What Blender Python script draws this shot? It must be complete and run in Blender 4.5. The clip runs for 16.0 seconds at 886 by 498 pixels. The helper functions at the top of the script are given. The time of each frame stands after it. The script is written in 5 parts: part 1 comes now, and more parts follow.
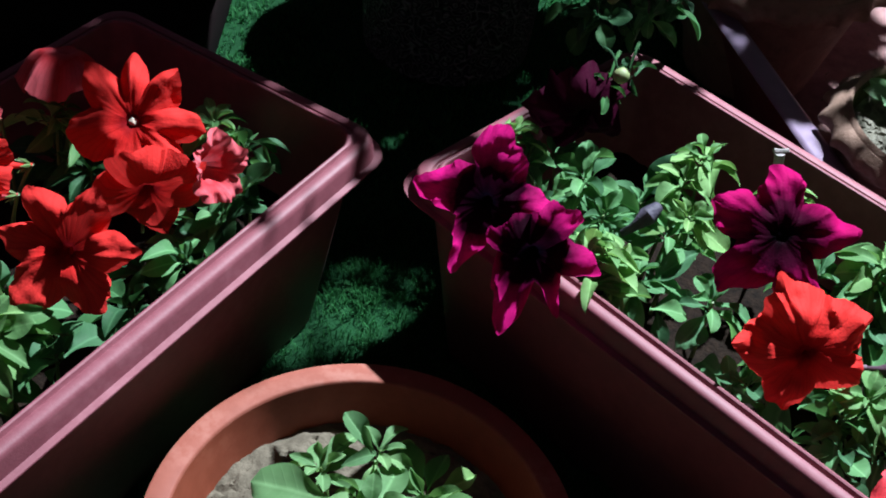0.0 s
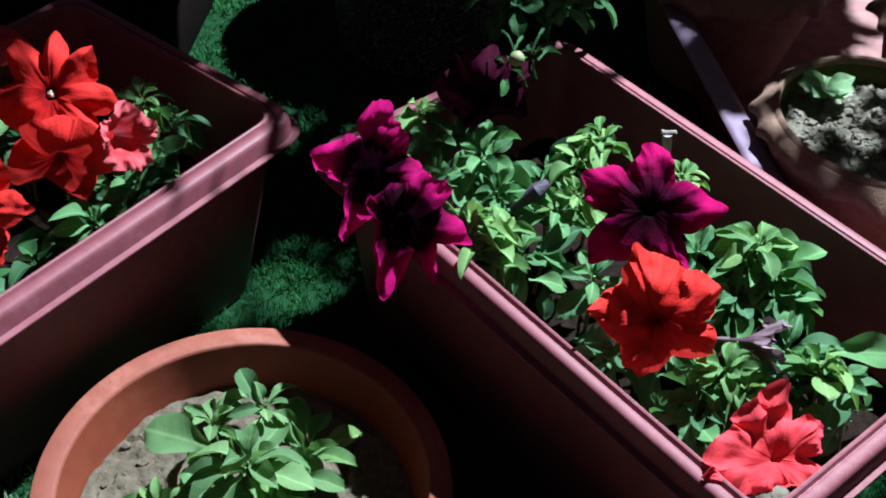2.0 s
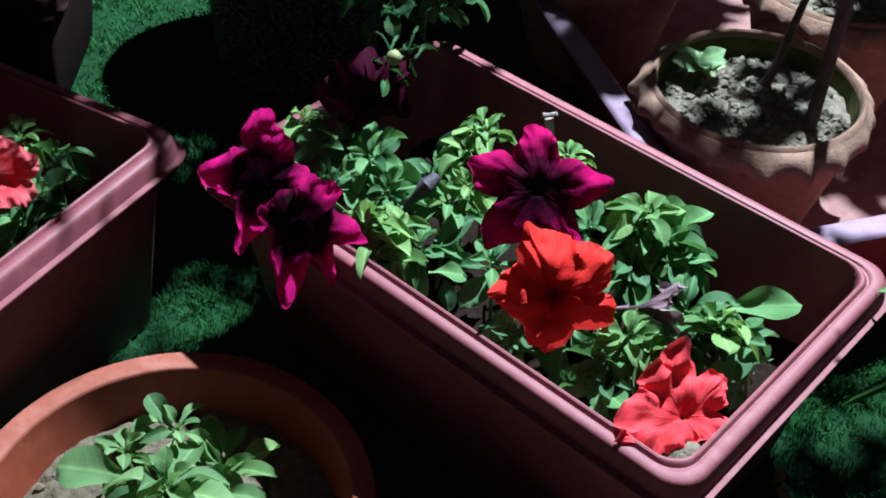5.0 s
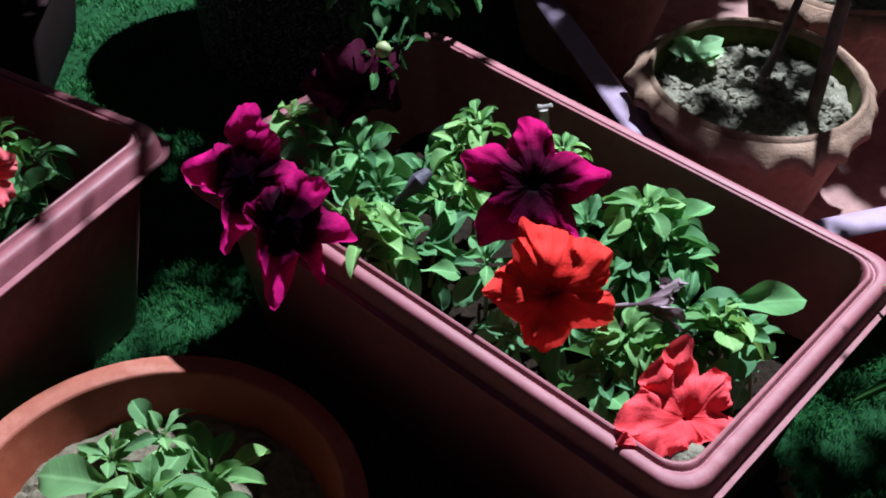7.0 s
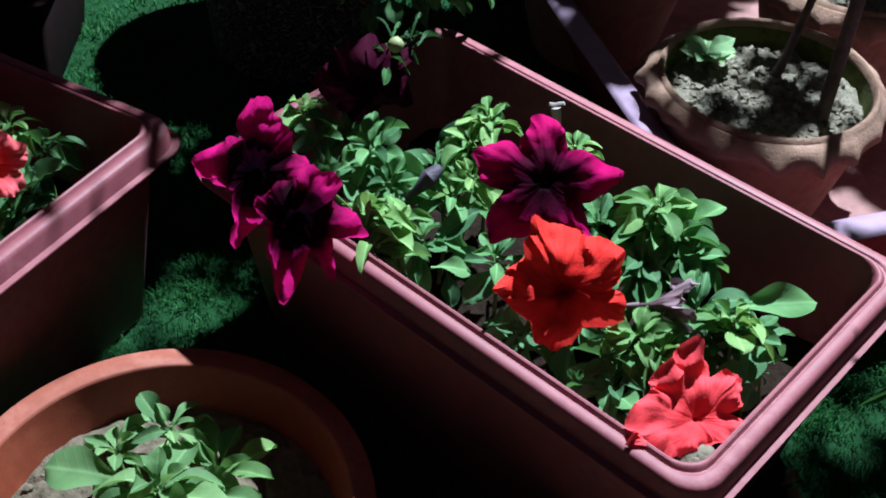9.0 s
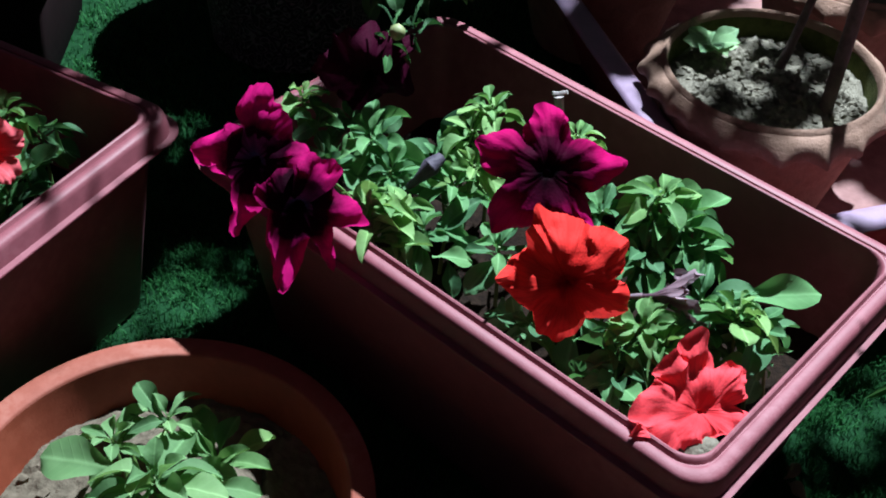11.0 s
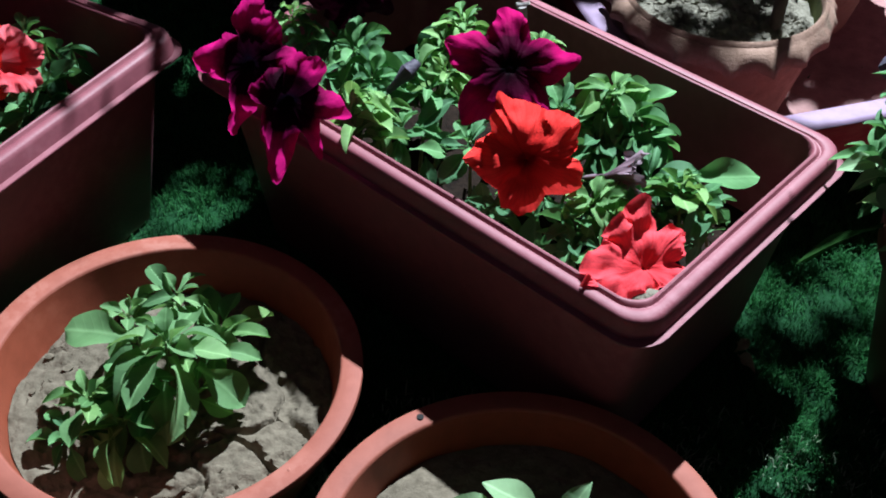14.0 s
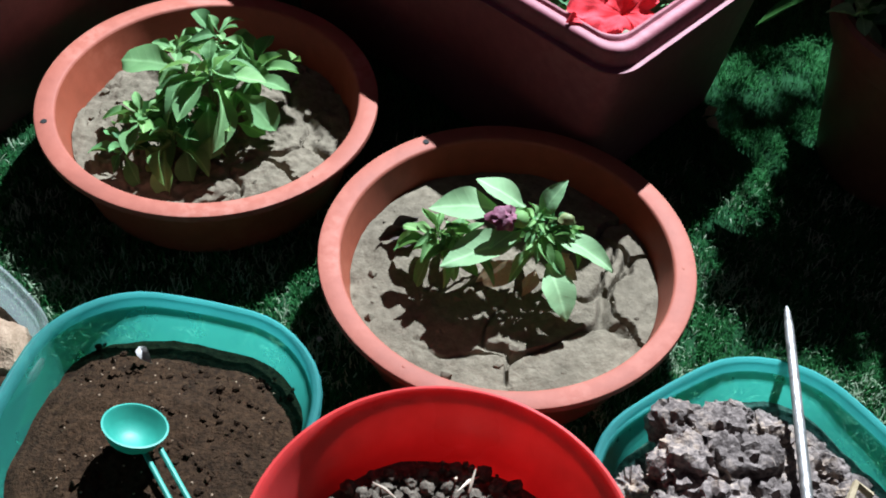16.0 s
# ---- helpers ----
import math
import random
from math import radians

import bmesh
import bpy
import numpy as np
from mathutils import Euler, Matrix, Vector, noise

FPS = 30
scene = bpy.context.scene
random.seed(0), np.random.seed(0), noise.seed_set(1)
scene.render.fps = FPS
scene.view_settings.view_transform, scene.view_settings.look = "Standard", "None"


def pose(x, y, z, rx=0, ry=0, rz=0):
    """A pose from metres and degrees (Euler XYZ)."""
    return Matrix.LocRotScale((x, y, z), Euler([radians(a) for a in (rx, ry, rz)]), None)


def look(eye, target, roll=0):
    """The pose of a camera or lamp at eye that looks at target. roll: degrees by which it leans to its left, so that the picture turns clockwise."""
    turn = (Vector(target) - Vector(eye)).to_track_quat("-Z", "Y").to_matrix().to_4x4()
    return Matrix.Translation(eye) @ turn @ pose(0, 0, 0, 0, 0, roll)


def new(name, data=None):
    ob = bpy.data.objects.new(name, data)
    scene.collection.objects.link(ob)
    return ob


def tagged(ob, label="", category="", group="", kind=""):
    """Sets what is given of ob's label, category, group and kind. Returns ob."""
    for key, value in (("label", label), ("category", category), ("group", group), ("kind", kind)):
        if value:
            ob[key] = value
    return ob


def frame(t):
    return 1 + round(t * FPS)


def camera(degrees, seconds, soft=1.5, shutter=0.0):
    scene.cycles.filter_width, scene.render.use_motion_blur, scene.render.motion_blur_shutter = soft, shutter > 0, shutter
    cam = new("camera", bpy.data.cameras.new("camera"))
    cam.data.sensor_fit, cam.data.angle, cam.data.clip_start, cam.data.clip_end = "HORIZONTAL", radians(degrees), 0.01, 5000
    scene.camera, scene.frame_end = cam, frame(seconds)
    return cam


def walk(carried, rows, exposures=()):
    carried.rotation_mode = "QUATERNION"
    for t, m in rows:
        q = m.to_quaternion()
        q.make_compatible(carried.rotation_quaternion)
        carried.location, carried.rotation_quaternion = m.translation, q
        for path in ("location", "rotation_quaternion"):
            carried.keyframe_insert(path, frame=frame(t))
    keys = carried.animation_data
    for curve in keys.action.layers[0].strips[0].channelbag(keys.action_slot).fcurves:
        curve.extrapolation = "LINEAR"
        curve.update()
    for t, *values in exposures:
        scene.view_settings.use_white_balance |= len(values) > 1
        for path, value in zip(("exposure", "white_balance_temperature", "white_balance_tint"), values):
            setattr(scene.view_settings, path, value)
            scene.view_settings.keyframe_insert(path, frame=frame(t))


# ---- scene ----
cam = camera(41.25, 16.0, soft=1.9)
PATH = [
    (0, (0.1521, 0.1101, 0.7398), (0.1529, 1.5542, -0.6440), 7.94),
    (0.5, (0.1513, 0.0923, 0.7342), (0.0810, 1.5478, -0.6359), 8.82),
    (1, (0.1969, 0.0943, 0.7503), (0.0849, 1.5306, -0.6371), 8.73),
    (1.5, (0.2662, 0.0860, 0.7523), (0.1065, 1.5205, -0.6320), 6.66),
    (2, (0.2968, 0.0755, 0.7607), (0.1431, 1.5145, -0.6196), 5.03),
    (2.5, (0.3110, 0.0530, 0.7691), (0.1998, 1.5104, -0.5960), 4.02),
    (3, (0.3086, 0.0445, 0.7764), (0.2407, 1.5109, -0.5818), 3.32),
    (3.5, (0.3076, 0.0468, 0.7764), (0.2679, 1.5191, -0.5767), 3.24),
    (4, (0.3109, 0.0461, 0.7693), (0.2842, 1.5326, -0.5687), 3.09),
    (6.5, (0.3129, 0.0805, 0.7306), (0.3019, 1.5661, -0.6081), 2.02),
    (7, (0.3139, 0.0788, 0.7313), (0.3058, 1.5604, -0.6119), 2.09),
    (7.5, (0.3177, 0.0799, 0.7243), (0.3069, 1.5596, -0.6211), 2.03),
    (8, (0.3206, 0.0821, 0.7212), (0.3096, 1.5610, -0.6250), 1.96),
    (8.5, (0.3145, 0.0835, 0.7248), (0.3024, 1.5608, -0.6232), 2.20),
    (9, (0.3059, 0.0806, 0.7302), (0.3000, 1.5574, -0.6186), 3.01),
    (11.5, (0.3013, 0.0880, 0.7200), (0.3034, 1.5592, -0.6348), 3.67),
    (12, (0.2917, 0.0930, 0.7220), (0.2963, 1.5630, -0.6340), 4.06),
    (12.5, (0.2958, 0.0937, 0.7214), (0.2998, 1.5589, -0.6402), 4.21),
    (13, (0.2993, 0.0831, 0.7235), (0.2999, 1.5521, -0.6338), 4.02),
    (13.5, (0.3199, 0.0469, 0.7240), (0.3228, 1.5067, -0.6431), 3.51),
    (14, (0.3326, -0.0378, 0.7288), (0.3143, 1.4287, -0.6311), 1.81),
    (14.5, (0.3232, -0.1254, 0.7270), (0.2954, 1.3299, -0.6445), 1.90),
    (15, (0.3231, -0.1786, 0.7317), (0.3005, 1.2455, -0.6723), 2.96),
    (15.5, (0.3252, -0.2111, 0.7358), (0.3116, 1.1792, -0.7020), 4.05),
    (16, (0.3421, -0.2282, 0.7363), (0.3266, 1.1177, -0.7430), 3.96),
]
EXPOSURES = [(0, -0.50), (3, -0.52), (13, -0.55), (14, -0.50), (15, -0.14), (16, -0.04)]
walk(cam, [(t, look(eye, target, roll)) for t, eye, target, roll in PATH], EXPOSURES)

# ---- night sky and the one small lamp behind the pots ----
world = bpy.data.worlds.new("night")
scene.world = world
world.use_nodes = True
bg = world.node_tree.nodes["Background"]
bg.inputs[0].default_value = (0.74, 0.62, 0.92, 1)
bg.inputs[1].default_value = 0.060

LAMP_AT = (0.727, 1.527, 1.65)
lamp = new("garden_lamp", bpy.data.lights.new("garden_lamp", "POINT"))
lamp.data.energy = 835.0
lamp.data.color = (0.755, 0.87, 1.0)
lamp.data.shadow_soft_size = 0.016
lamp.location = LAMP_AT


# ---- materials ----
def nodes_of(name):
    m = bpy.data.materials.new(name)
    m.use_nodes = True
    nt = m.node_tree
    return m, nt, nt.nodes["Principled BSDF"], nt.nodes["Material Output"]


def link(nt, a, b):
    nt.links.new(a, b)


def add(nt, kind, **values):
    n = nt.nodes.new(kind)
    for key, value in values.items():
        n.inputs[key.replace("_", " ")].default_value = value
    return n


def ramp(nt, source, stops):
    n = nt.nodes.new("ShaderNodeValToRGB")
    e = n.color_ramp.elements
    while len(e) < len(stops):
        e.new(0.5)
    for el, (at, colour) in zip(e, stops):
        el.position = at
        el.color = (*colour, 1)
    link(nt, source, n.inputs[0])
    return n.outputs[0]


def mixed(nt, mode, factor, a, b):
    n = nt.nodes.new("ShaderNodeMix")
    n.data_type, n.blend_type = "RGBA", mode
    for socket, value in ((n.inputs[0], factor), (n.inputs[6], a), (n.inputs[7], b)):
        if isinstance(value, (int, float)):
            socket.default_value = value
        elif isinstance(value, tuple):
            socket.default_value = (*value, 1)
        else:
            link(nt, value, socket)
    return n.outputs[2]


def calc(nt, op, a, b=0.0, c=0.0):
    n = nt.nodes.new("ShaderNodeMath")
    n.operation = op
    for socket, value in zip(n.inputs, (a, b, c)):
        if isinstance(value, (int, float)):
            socket.default_value = value
        else:
            link(nt, value, socket)
    return n.outputs[0]


def surface(name, dark, light, rough=0.5, grain=60.0, stain=9.0, bump=0.15, bump_scale=300.0, spread=0.0, specular=0.5, dust_or_shade=None, dust_or_shade_amount=0.0, through_light=0.0):
    """A plain stuff: two tones by grain and stain, fine relief, and dirt, wear or painted shade in patches."""
    m, nt, p, out = nodes_of(name)
    co = nt.nodes.new("ShaderNodeTexCoord").outputs["Object"]
    n1 = add(nt, "ShaderNodeTexNoise", Scale=grain, Detail=5.0, Roughness=0.6)
    n2 = add(nt, "ShaderNodeTexNoise", Scale=stain, Detail=3.0, Roughness=0.55)
    n3 = add(nt, "ShaderNodeTexNoise", Scale=bump_scale, Detail=3.0, Roughness=0.6)
    for n in (n1, n2, n3):
        link(nt, co, n.inputs["Vector"])
    c1 = ramp(nt, n1.outputs[0], [(0.3, dark), (0.7, light)])
    shade = ramp(nt, n2.outputs[0], [(0.35, (0.78, 0.78, 0.78)), (0.65, (1, 1, 1))])
    col = mixed(nt, "MULTIPLY", 1.0, c1, shade)
    if dust_or_shade:
        mask = ramp(nt, n2.outputs[0], [(0.5, (0, 0, 0)), (0.72, (1, 1, 1))])
        spots = ramp(nt, n1.outputs[0], [(0.45, (0, 0, 0)), (0.6, (1, 1, 1))])
        f = calc(nt, "MULTIPLY", calc(nt, "MULTIPLY", mask, spots), dust_or_shade_amount)
        col = mixed(nt, "MIX", f, col, dust_or_shade)
    if spread:
        info = nt.nodes.new("ShaderNodeObjectInfo").outputs["Random"]
        hsv = nt.nodes.new("ShaderNodeHueSaturation")
        link(nt, calc(nt, "MULTIPLY_ADD", info, spread, 1 - spread / 2), hsv.inputs["Value"])
        link(nt, col, hsv.inputs["Color"])
        col = hsv.outputs[0]
    link(nt, col, p.inputs["Base Color"])
    link(nt, calc(nt, "MULTIPLY_ADD", n2.outputs[0], 0.25, rough - 0.12), p.inputs["Roughness"])
    p.inputs["Specular IOR Level"].default_value = specular
    b = add(nt, "ShaderNodeBump", Strength=bump, Distance=0.002)
    link(nt, n3.outputs[0], b.inputs["Height"])
    link(nt, b.outputs[0], p.inputs["Normal"])
    if through_light:
        tr = nt.nodes.new("ShaderNodeBsdfTranslucent")
        link(nt, col, tr.inputs[0])
        mx = nt.nodes.new("ShaderNodeMixShader")
        mx.inputs[0].default_value = through_light
        link(nt, p.outputs[0], mx.inputs[1])
        link(nt, tr.outputs[0], mx.inputs[2])
        link(nt, mx.outputs[0], out.inputs[0])
    return m


def leafy(name, dark, light, rough=0.62, through_light=0.30, tip=None):
    """Leaf blade: pale midrib and side veins in the leaf's own coordinates, each leaf a little different."""
    m, nt, p, out = nodes_of(name)
    co = nt.nodes.new("ShaderNodeTexCoord").outputs["Object"]
    sep = nt.nodes.new("ShaderNodeSeparateXYZ")
    link(nt, co, sep.inputs[0])
    ax = calc(nt, "ABSOLUTE", sep.outputs[0])
    n1 = add(nt, "ShaderNodeTexNoise", Scale=2.2, Detail=3.0)
    link(nt, co, n1.inputs["Vector"])
    col = ramp(nt, n1.outputs[0], [(0.3, dark), (0.72, light)])
    rib = ramp(nt, ax, [(0.0, (1, 1, 1)), (0.03, (0, 0, 0))])
    vein_at = calc(nt, "SINE", calc(nt, "MULTIPLY", calc(nt, "SUBTRACT", sep.outputs[1], calc(nt, "MULTIPLY", ax, 0.8)), 48.0))
    vein = ramp(nt, vein_at, [(0.86, (0, 0, 0)), (1.0, (1, 1, 1))])
    pale = tuple(min(1, c * 1.7 + 0.02) for c in light)
    col = mixed(nt, "MIX", calc(nt, "MULTIPLY", rib, 0.55), col, pale)
    col = mixed(nt, "MIX", calc(nt, "MULTIPLY", vein, 0.06), col, pale)
    info = nt.nodes.new("ShaderNodeObjectInfo").outputs["Random"]
    hsv = nt.nodes.new("ShaderNodeHueSaturation")
    link(nt, calc(nt, "MULTIPLY_ADD", info, 0.55, 0.56), hsv.inputs["Value"])
    link(nt, calc(nt, "MULTIPLY_ADD", info, -0.035, 0.515), hsv.inputs["Hue"])
    link(nt, col, hsv.inputs["Color"])
    link(nt, hsv.outputs[0], p.inputs["Base Color"])
    p.inputs["Roughness"].default_value = rough
    p.inputs["Specular IOR Level"].default_value = 0.16
    b = add(nt, "ShaderNodeBump", Strength=0.12, Distance=0.01)
    link(nt, mixed(nt, "ADD", 0.25, n1.outputs[0], vein), b.inputs["Height"])
    link(nt, b.outputs[0], p.inputs["Normal"])
    tr = nt.nodes.new("ShaderNodeBsdfTranslucent")
    lit = mixed(nt, "MULTIPLY", 1.0, hsv.outputs[0], (1.12, 1.18, 0.80))
    link(nt, lit, tr.inputs[0])
    mx = nt.nodes.new("ShaderNodeMixShader")
    mx.inputs[0].default_value = through_light
    link(nt, p.outputs[0], mx.inputs[1])
    link(nt, tr.outputs[0], mx.inputs[2])
    link(nt, mx.outputs[0], out.inputs[0])
    return m


def petal(name, throat, middle, edge, rough=0.6, through_light=0.25, reach=0.42):
    """Petunia petal: colour runs from the throat outwards, with fine radial veins and velvet relief."""
    m, nt, p, out = nodes_of(name)
    co = nt.nodes.new("ShaderNodeTexCoord").outputs["Object"]
    sep = nt.nodes.new("ShaderNodeSeparateXYZ")
    link(nt, co, sep.inputs[0])
    rad = calc(nt, "SQRT", calc(nt, "ADD", calc(nt, "POWER", sep.outputs[0], 2.0), calc(nt, "POWER", sep.outputs[1], 2.0)))
    n1 = add(nt, "ShaderNodeTexNoise", Scale=5.0, Detail=4.0)
    link(nt, co, n1.inputs["Vector"])
    r2 = calc(nt, "ADD", rad, calc(nt, "MULTIPLY_ADD", n1.outputs[0], 0.3, -0.15))
    col = ramp(nt, r2, [(0.10, throat), (reach, middle), (min(0.95, reach + 0.35), edge)])
    ang = calc(nt, "ARCTAN2", sep.outputs[1], sep.outputs[0])
    veins = calc(nt, "SINE", calc(nt, "MULTIPLY_ADD", ang, 55.0, calc(nt, "MULTIPLY", n1.outputs[0], 9.0)))
    vm = ramp(nt, veins, [(0.55, (1, 1, 1)), (1.0, (0.74, 0.74, 0.74))])
    col = mixed(nt, "MULTIPLY", 0.5, col, vm)
    info = nt.nodes.new("ShaderNodeObjectInfo").outputs["Random"]
    hsv = nt.nodes.new("ShaderNodeHueSaturation")
    link(nt, calc(nt, "MULTIPLY_ADD", info, 0.2, 0.9), hsv.inputs["Value"])
    link(nt, col, hsv.inputs["Color"])
    link(nt, hsv.outputs[0], p.inputs["Base Color"])
    p.inputs["Roughness"].default_value = rough
    p.inputs["Specular IOR Level"].default_value = 0.015
    n2 = add(nt, "ShaderNodeTexNoise", Scale=26.0, Detail=3.0)
    link(nt, co, n2.inputs["Vector"])
    b = add(nt, "ShaderNodeBump", Strength=0.12, Distance=0.01)
    link(nt, mixed(nt, "ADD", 0.25, n2.outputs[0], vm), b.inputs["Height"])
    link(nt, b.outputs[0], p.inputs["Normal"])
    tr = nt.nodes.new("ShaderNodeBsdfTranslucent")
    link(nt, hsv.outputs[0], tr.inputs[0])
    mx = nt.nodes.new("ShaderNodeMixShader")
    mx.inputs[0].default_value = through_light
    link(nt, p.outputs[0], mx.inputs[1])
    link(nt, tr.outputs[0], mx.inputs[2])
    link(nt, mx.outputs[0], out.inputs[0])
    return m


def milky_plastic(name, colour, tint, clear, rough=0.3):
    """Translucent food-box plastic: part clear, part cloudy, glossy on top."""
    m, nt, p, out = nodes_of(name)
    co = nt.nodes.new("ShaderNodeTexCoord").outputs["Object"]
    n1 = add(nt, "ShaderNodeTexNoise", Scale=40.0, Detail=4.0)
    link(nt, co, n1.inputs["Vector"])
    col = ramp(nt, n1.outputs[0], [(0.3, tuple(c * 0.85 for c in colour)), (0.7, colour)])
    link(nt, col, p.inputs["Base Color"])
    link(nt, calc(nt, "MULTIPLY_ADD", n1.outputs[0], 0.2, rough - 0.1), p.inputs["Roughness"])
    tr = nt.nodes.new("ShaderNodeBsdfTranslucent")
    link(nt, col, tr.inputs[0])
    cloudy = nt.nodes.new("ShaderNodeMixShader")
    cloudy.inputs[0].default_value = 0.75
    link(nt, p.outputs[0], cloudy.inputs[1])
    link(nt, tr.outputs[0], cloudy.inputs[2])
    see = nt.nodes.new("ShaderNodeBsdfTransparent")
    see.inputs[0].default_value = (*tint, 1)
    mx = nt.nodes.new("ShaderNodeMixShader")
    link(nt, calc(nt, "MULTIPLY_ADD", n1.outputs[0], 0.2, clear - 0.1), mx.inputs[0])
    link(nt, cloudy.outputs[0], mx.inputs[1])
    link(nt, see.outputs[0], mx.inputs[2])
    link(nt, mx.outputs[0], out.inputs[0])
    return m


def maze_pot(name):
    """Dark glazed pot with a raised winding pattern."""
    m, nt, p, out = nodes_of(name)
    co = nt.nodes.new("ShaderNodeTexCoord").outputs["Object"]
    n1 = add(nt, "ShaderNodeTexNoise", Scale=105.0, Detail=0.0)
    link(nt, co, n1.inputs["Vector"])
    lines = calc(nt, "SINE", calc(nt, "MULTIPLY", n1.outputs[0], 26.0))
    col = ramp(nt, lines, [(0.2, (0.05, 0.046, 0.046)), (0.8, (0.30, 0.28, 0.27))])
    link(nt, col, p.inputs["Base Color"])
    p.inputs["Roughness"].default_value = 0.55
    b = add(nt, "ShaderNodeBump", Strength=0.9, Distance=0.004)
    link(nt, lines, b.inputs["Height"])
    link(nt, b.outputs[0], p.inputs["Normal"])
    return m


M_TURF = surface("artificial_turf_backing", (0.005, 0.034, 0.011), (0.010, 0.056, 0.019), 0.9, 90, 7, 0.6, 500, specular=0.1)
# The dark green patches paint shaded hollows between the tufts.
M_BLADE = surface("artificial_grass_blade", (0.013, 0.086, 0.022), (0.028, 0.150, 0.043), 0.6, 45, 16, 0.0, 300, specular=0.12, through_light=0.25, dust_or_shade=(0.004, 0.026, 0.010), dust_or_shade_amount=0.85)
# Pale yarn whose lightness also stands in for lamplight on the front turf.
M_PALEBLADE = surface("pale_lit_grass_blade", (0.13, 0.20, 0.12), (0.30, 0.38, 0.25), 0.6, 45, 6, 0.0, 300, specular=0.3)
M_PLANTER = surface("rose_brown_plastic", (0.195, 0.050, 0.066), (0.238, 0.066, 0.084), 0.60, 90, 7, 0.10, 700, dust_or_shade=(0.33, 0.17, 0.19), dust_or_shade_amount=0.2, specular=0.45)
# Paler copy of the pan's plastic: the flange's lit gloss is painted in.
M_BOWLRIM = surface("sheen_pale_terracotta_plastic", (0.272, 0.078, 0.052), (0.318, 0.095, 0.064), 0.66, 80, 8, 0.08, 600, dust_or_shade=(0.40, 0.20, 0.16), dust_or_shade_amount=0.4, specular=0.25)
M_BOWL = surface("terracotta_plastic", (0.235, 0.050, 0.023), (0.290, 0.064, 0.031), 0.55, 80, 8, 0.08, 600, dust_or_shade=(0.38, 0.16, 0.10), dust_or_shade_amount=0.15, specular=0.4)
M_CLAY = surface("fired_clay", (0.195, 0.118, 0.084), (0.310, 0.198, 0.150), 0.85, 70, 12, 0.5, 400, dust_or_shade=(0.06, 0.055, 0.035), dust_or_shade_amount=0.8, specular=0.2)
M_MOSS = surface("mossy_inner_clay", (0.035, 0.05, 0.010), (0.10, 0.11, 0.03), 0.9, 70, 12, 0.6, 400, specular=0.2)
M_TRAY = surface("pink_plastic", (0.320, 0.060, 0.085), (0.400, 0.082, 0.115), 0.33, 80, 6, 0.08, 600, dust_or_shade=(0.46, 0.27, 0.20), dust_or_shade_amount=0.4, specular=0.5, through_light=0.30)
M_TRAYRIM = surface("pale_pink_plastic", (0.215, 0.150, 0.220), (0.265, 0.185, 0.270), 0.5, 80, 6, 0.05, 600, specular=0.3)
M_SOIL = surface("dry_grey_garden_soil", (0.110, 0.091, 0.065), (0.192, 0.160, 0.117), 0.95, 120, 16, 0.55, 420, specular=0.12)
M_DARKSOIL = surface("dark_potting_soil", (0.012, 0.0065, 0.0035), (0.054, 0.029, 0.015), 0.95, 240, 14, 0.9, 500, specular=0.12)
# Dark soil blackened further: the shade under the foliage is in its colour.
M_SHADESOIL = surface("shade_black_soil", (0.006, 0.004, 0.003), (0.020, 0.012, 0.008), 0.95, 160, 14, 0.9, 400, specular=0.1)
M_POTSOIL = surface("lumpy_grey_soil", (0.115, 0.106, 0.080), (0.225, 0.210, 0.165), 0.95, 120, 16, 0.9, 400, specular=0.12)
M_ROCK = surface("grey_clod", (0.046, 0.036, 0.033), (0.300, 0.245, 0.222), 0.95, 210, 30, 0.9, 330, spread=0.4, specular=0.12, dust_or_shade=(0.36, 0.25, 0.15), dust_or_shade_amount=0.6)
M_GRAVEL = surface("brown_pellet", (0.063, 0.050, 0.038), (0.180, 0.149, 0.117), 0.95, 160, 40, 0.9, 500, spread=0.5, specular=0.15)
M_SILT = surface("pinkish_dried_silt", (0.210, 0.112, 0.104), (0.315, 0.182, 0.172), 0.9, 60, 12, 0.3, 300, specular=0.15)
M_SAND = surface("tan_soil_lump", (0.204, 0.136, 0.089), (0.357, 0.255, 0.178), 0.95, 130, 18, 0.9, 400, specular=0.1)
M_LEAF = leafy("petunia_leaf", (0.070, 0.206, 0.080), (0.112, 0.278, 0.116))
M_LEAF_PALE = leafy("young_petunia_leaf", (0.118, 0.275, 0.086), (0.178, 0.345, 0.128))
# Darker copy of the leaf green, with shade put into its colour.
M_LEAF_SHADED = leafy("shaded_leaf", (0.026, 0.098, 0.038), (0.052, 0.150, 0.058), through_light=0.2)
M_LEAF_SAGE = leafy("sage_green_leaf", (0.175, 0.335, 0.165), (0.240, 0.410, 0.215))
M_LEAF_SOFT = leafy("soft_green_leaf", (0.130, 0.285, 0.108), (0.195, 0.370, 0.160), through_light=0.36)
M_STEM = surface("green_stem", (0.070, 0.14, 0.035), (0.13, 0.22, 0.06), 0.55, 60, 9, 0.2, 400)
M_TWIG = surface("brown_twig", (0.045, 0.032, 0.028), (0.115, 0.085, 0.075), 0.8, 90, 15, 0.6, 300)
M_RED = petal("scarlet_petal", (0.18, 0.005, 0.008), (0.54, 0.018, 0.017), (0.70, 0.038, 0.034), through_light=0.22, reach=0.26)
M_CORAL = petal("coral_red_petal", (0.64, 0.055, 0.066), (0.72, 0.048, 0.060), (0.80, 0.075, 0.092), through_light=0.22, reach=0.25)
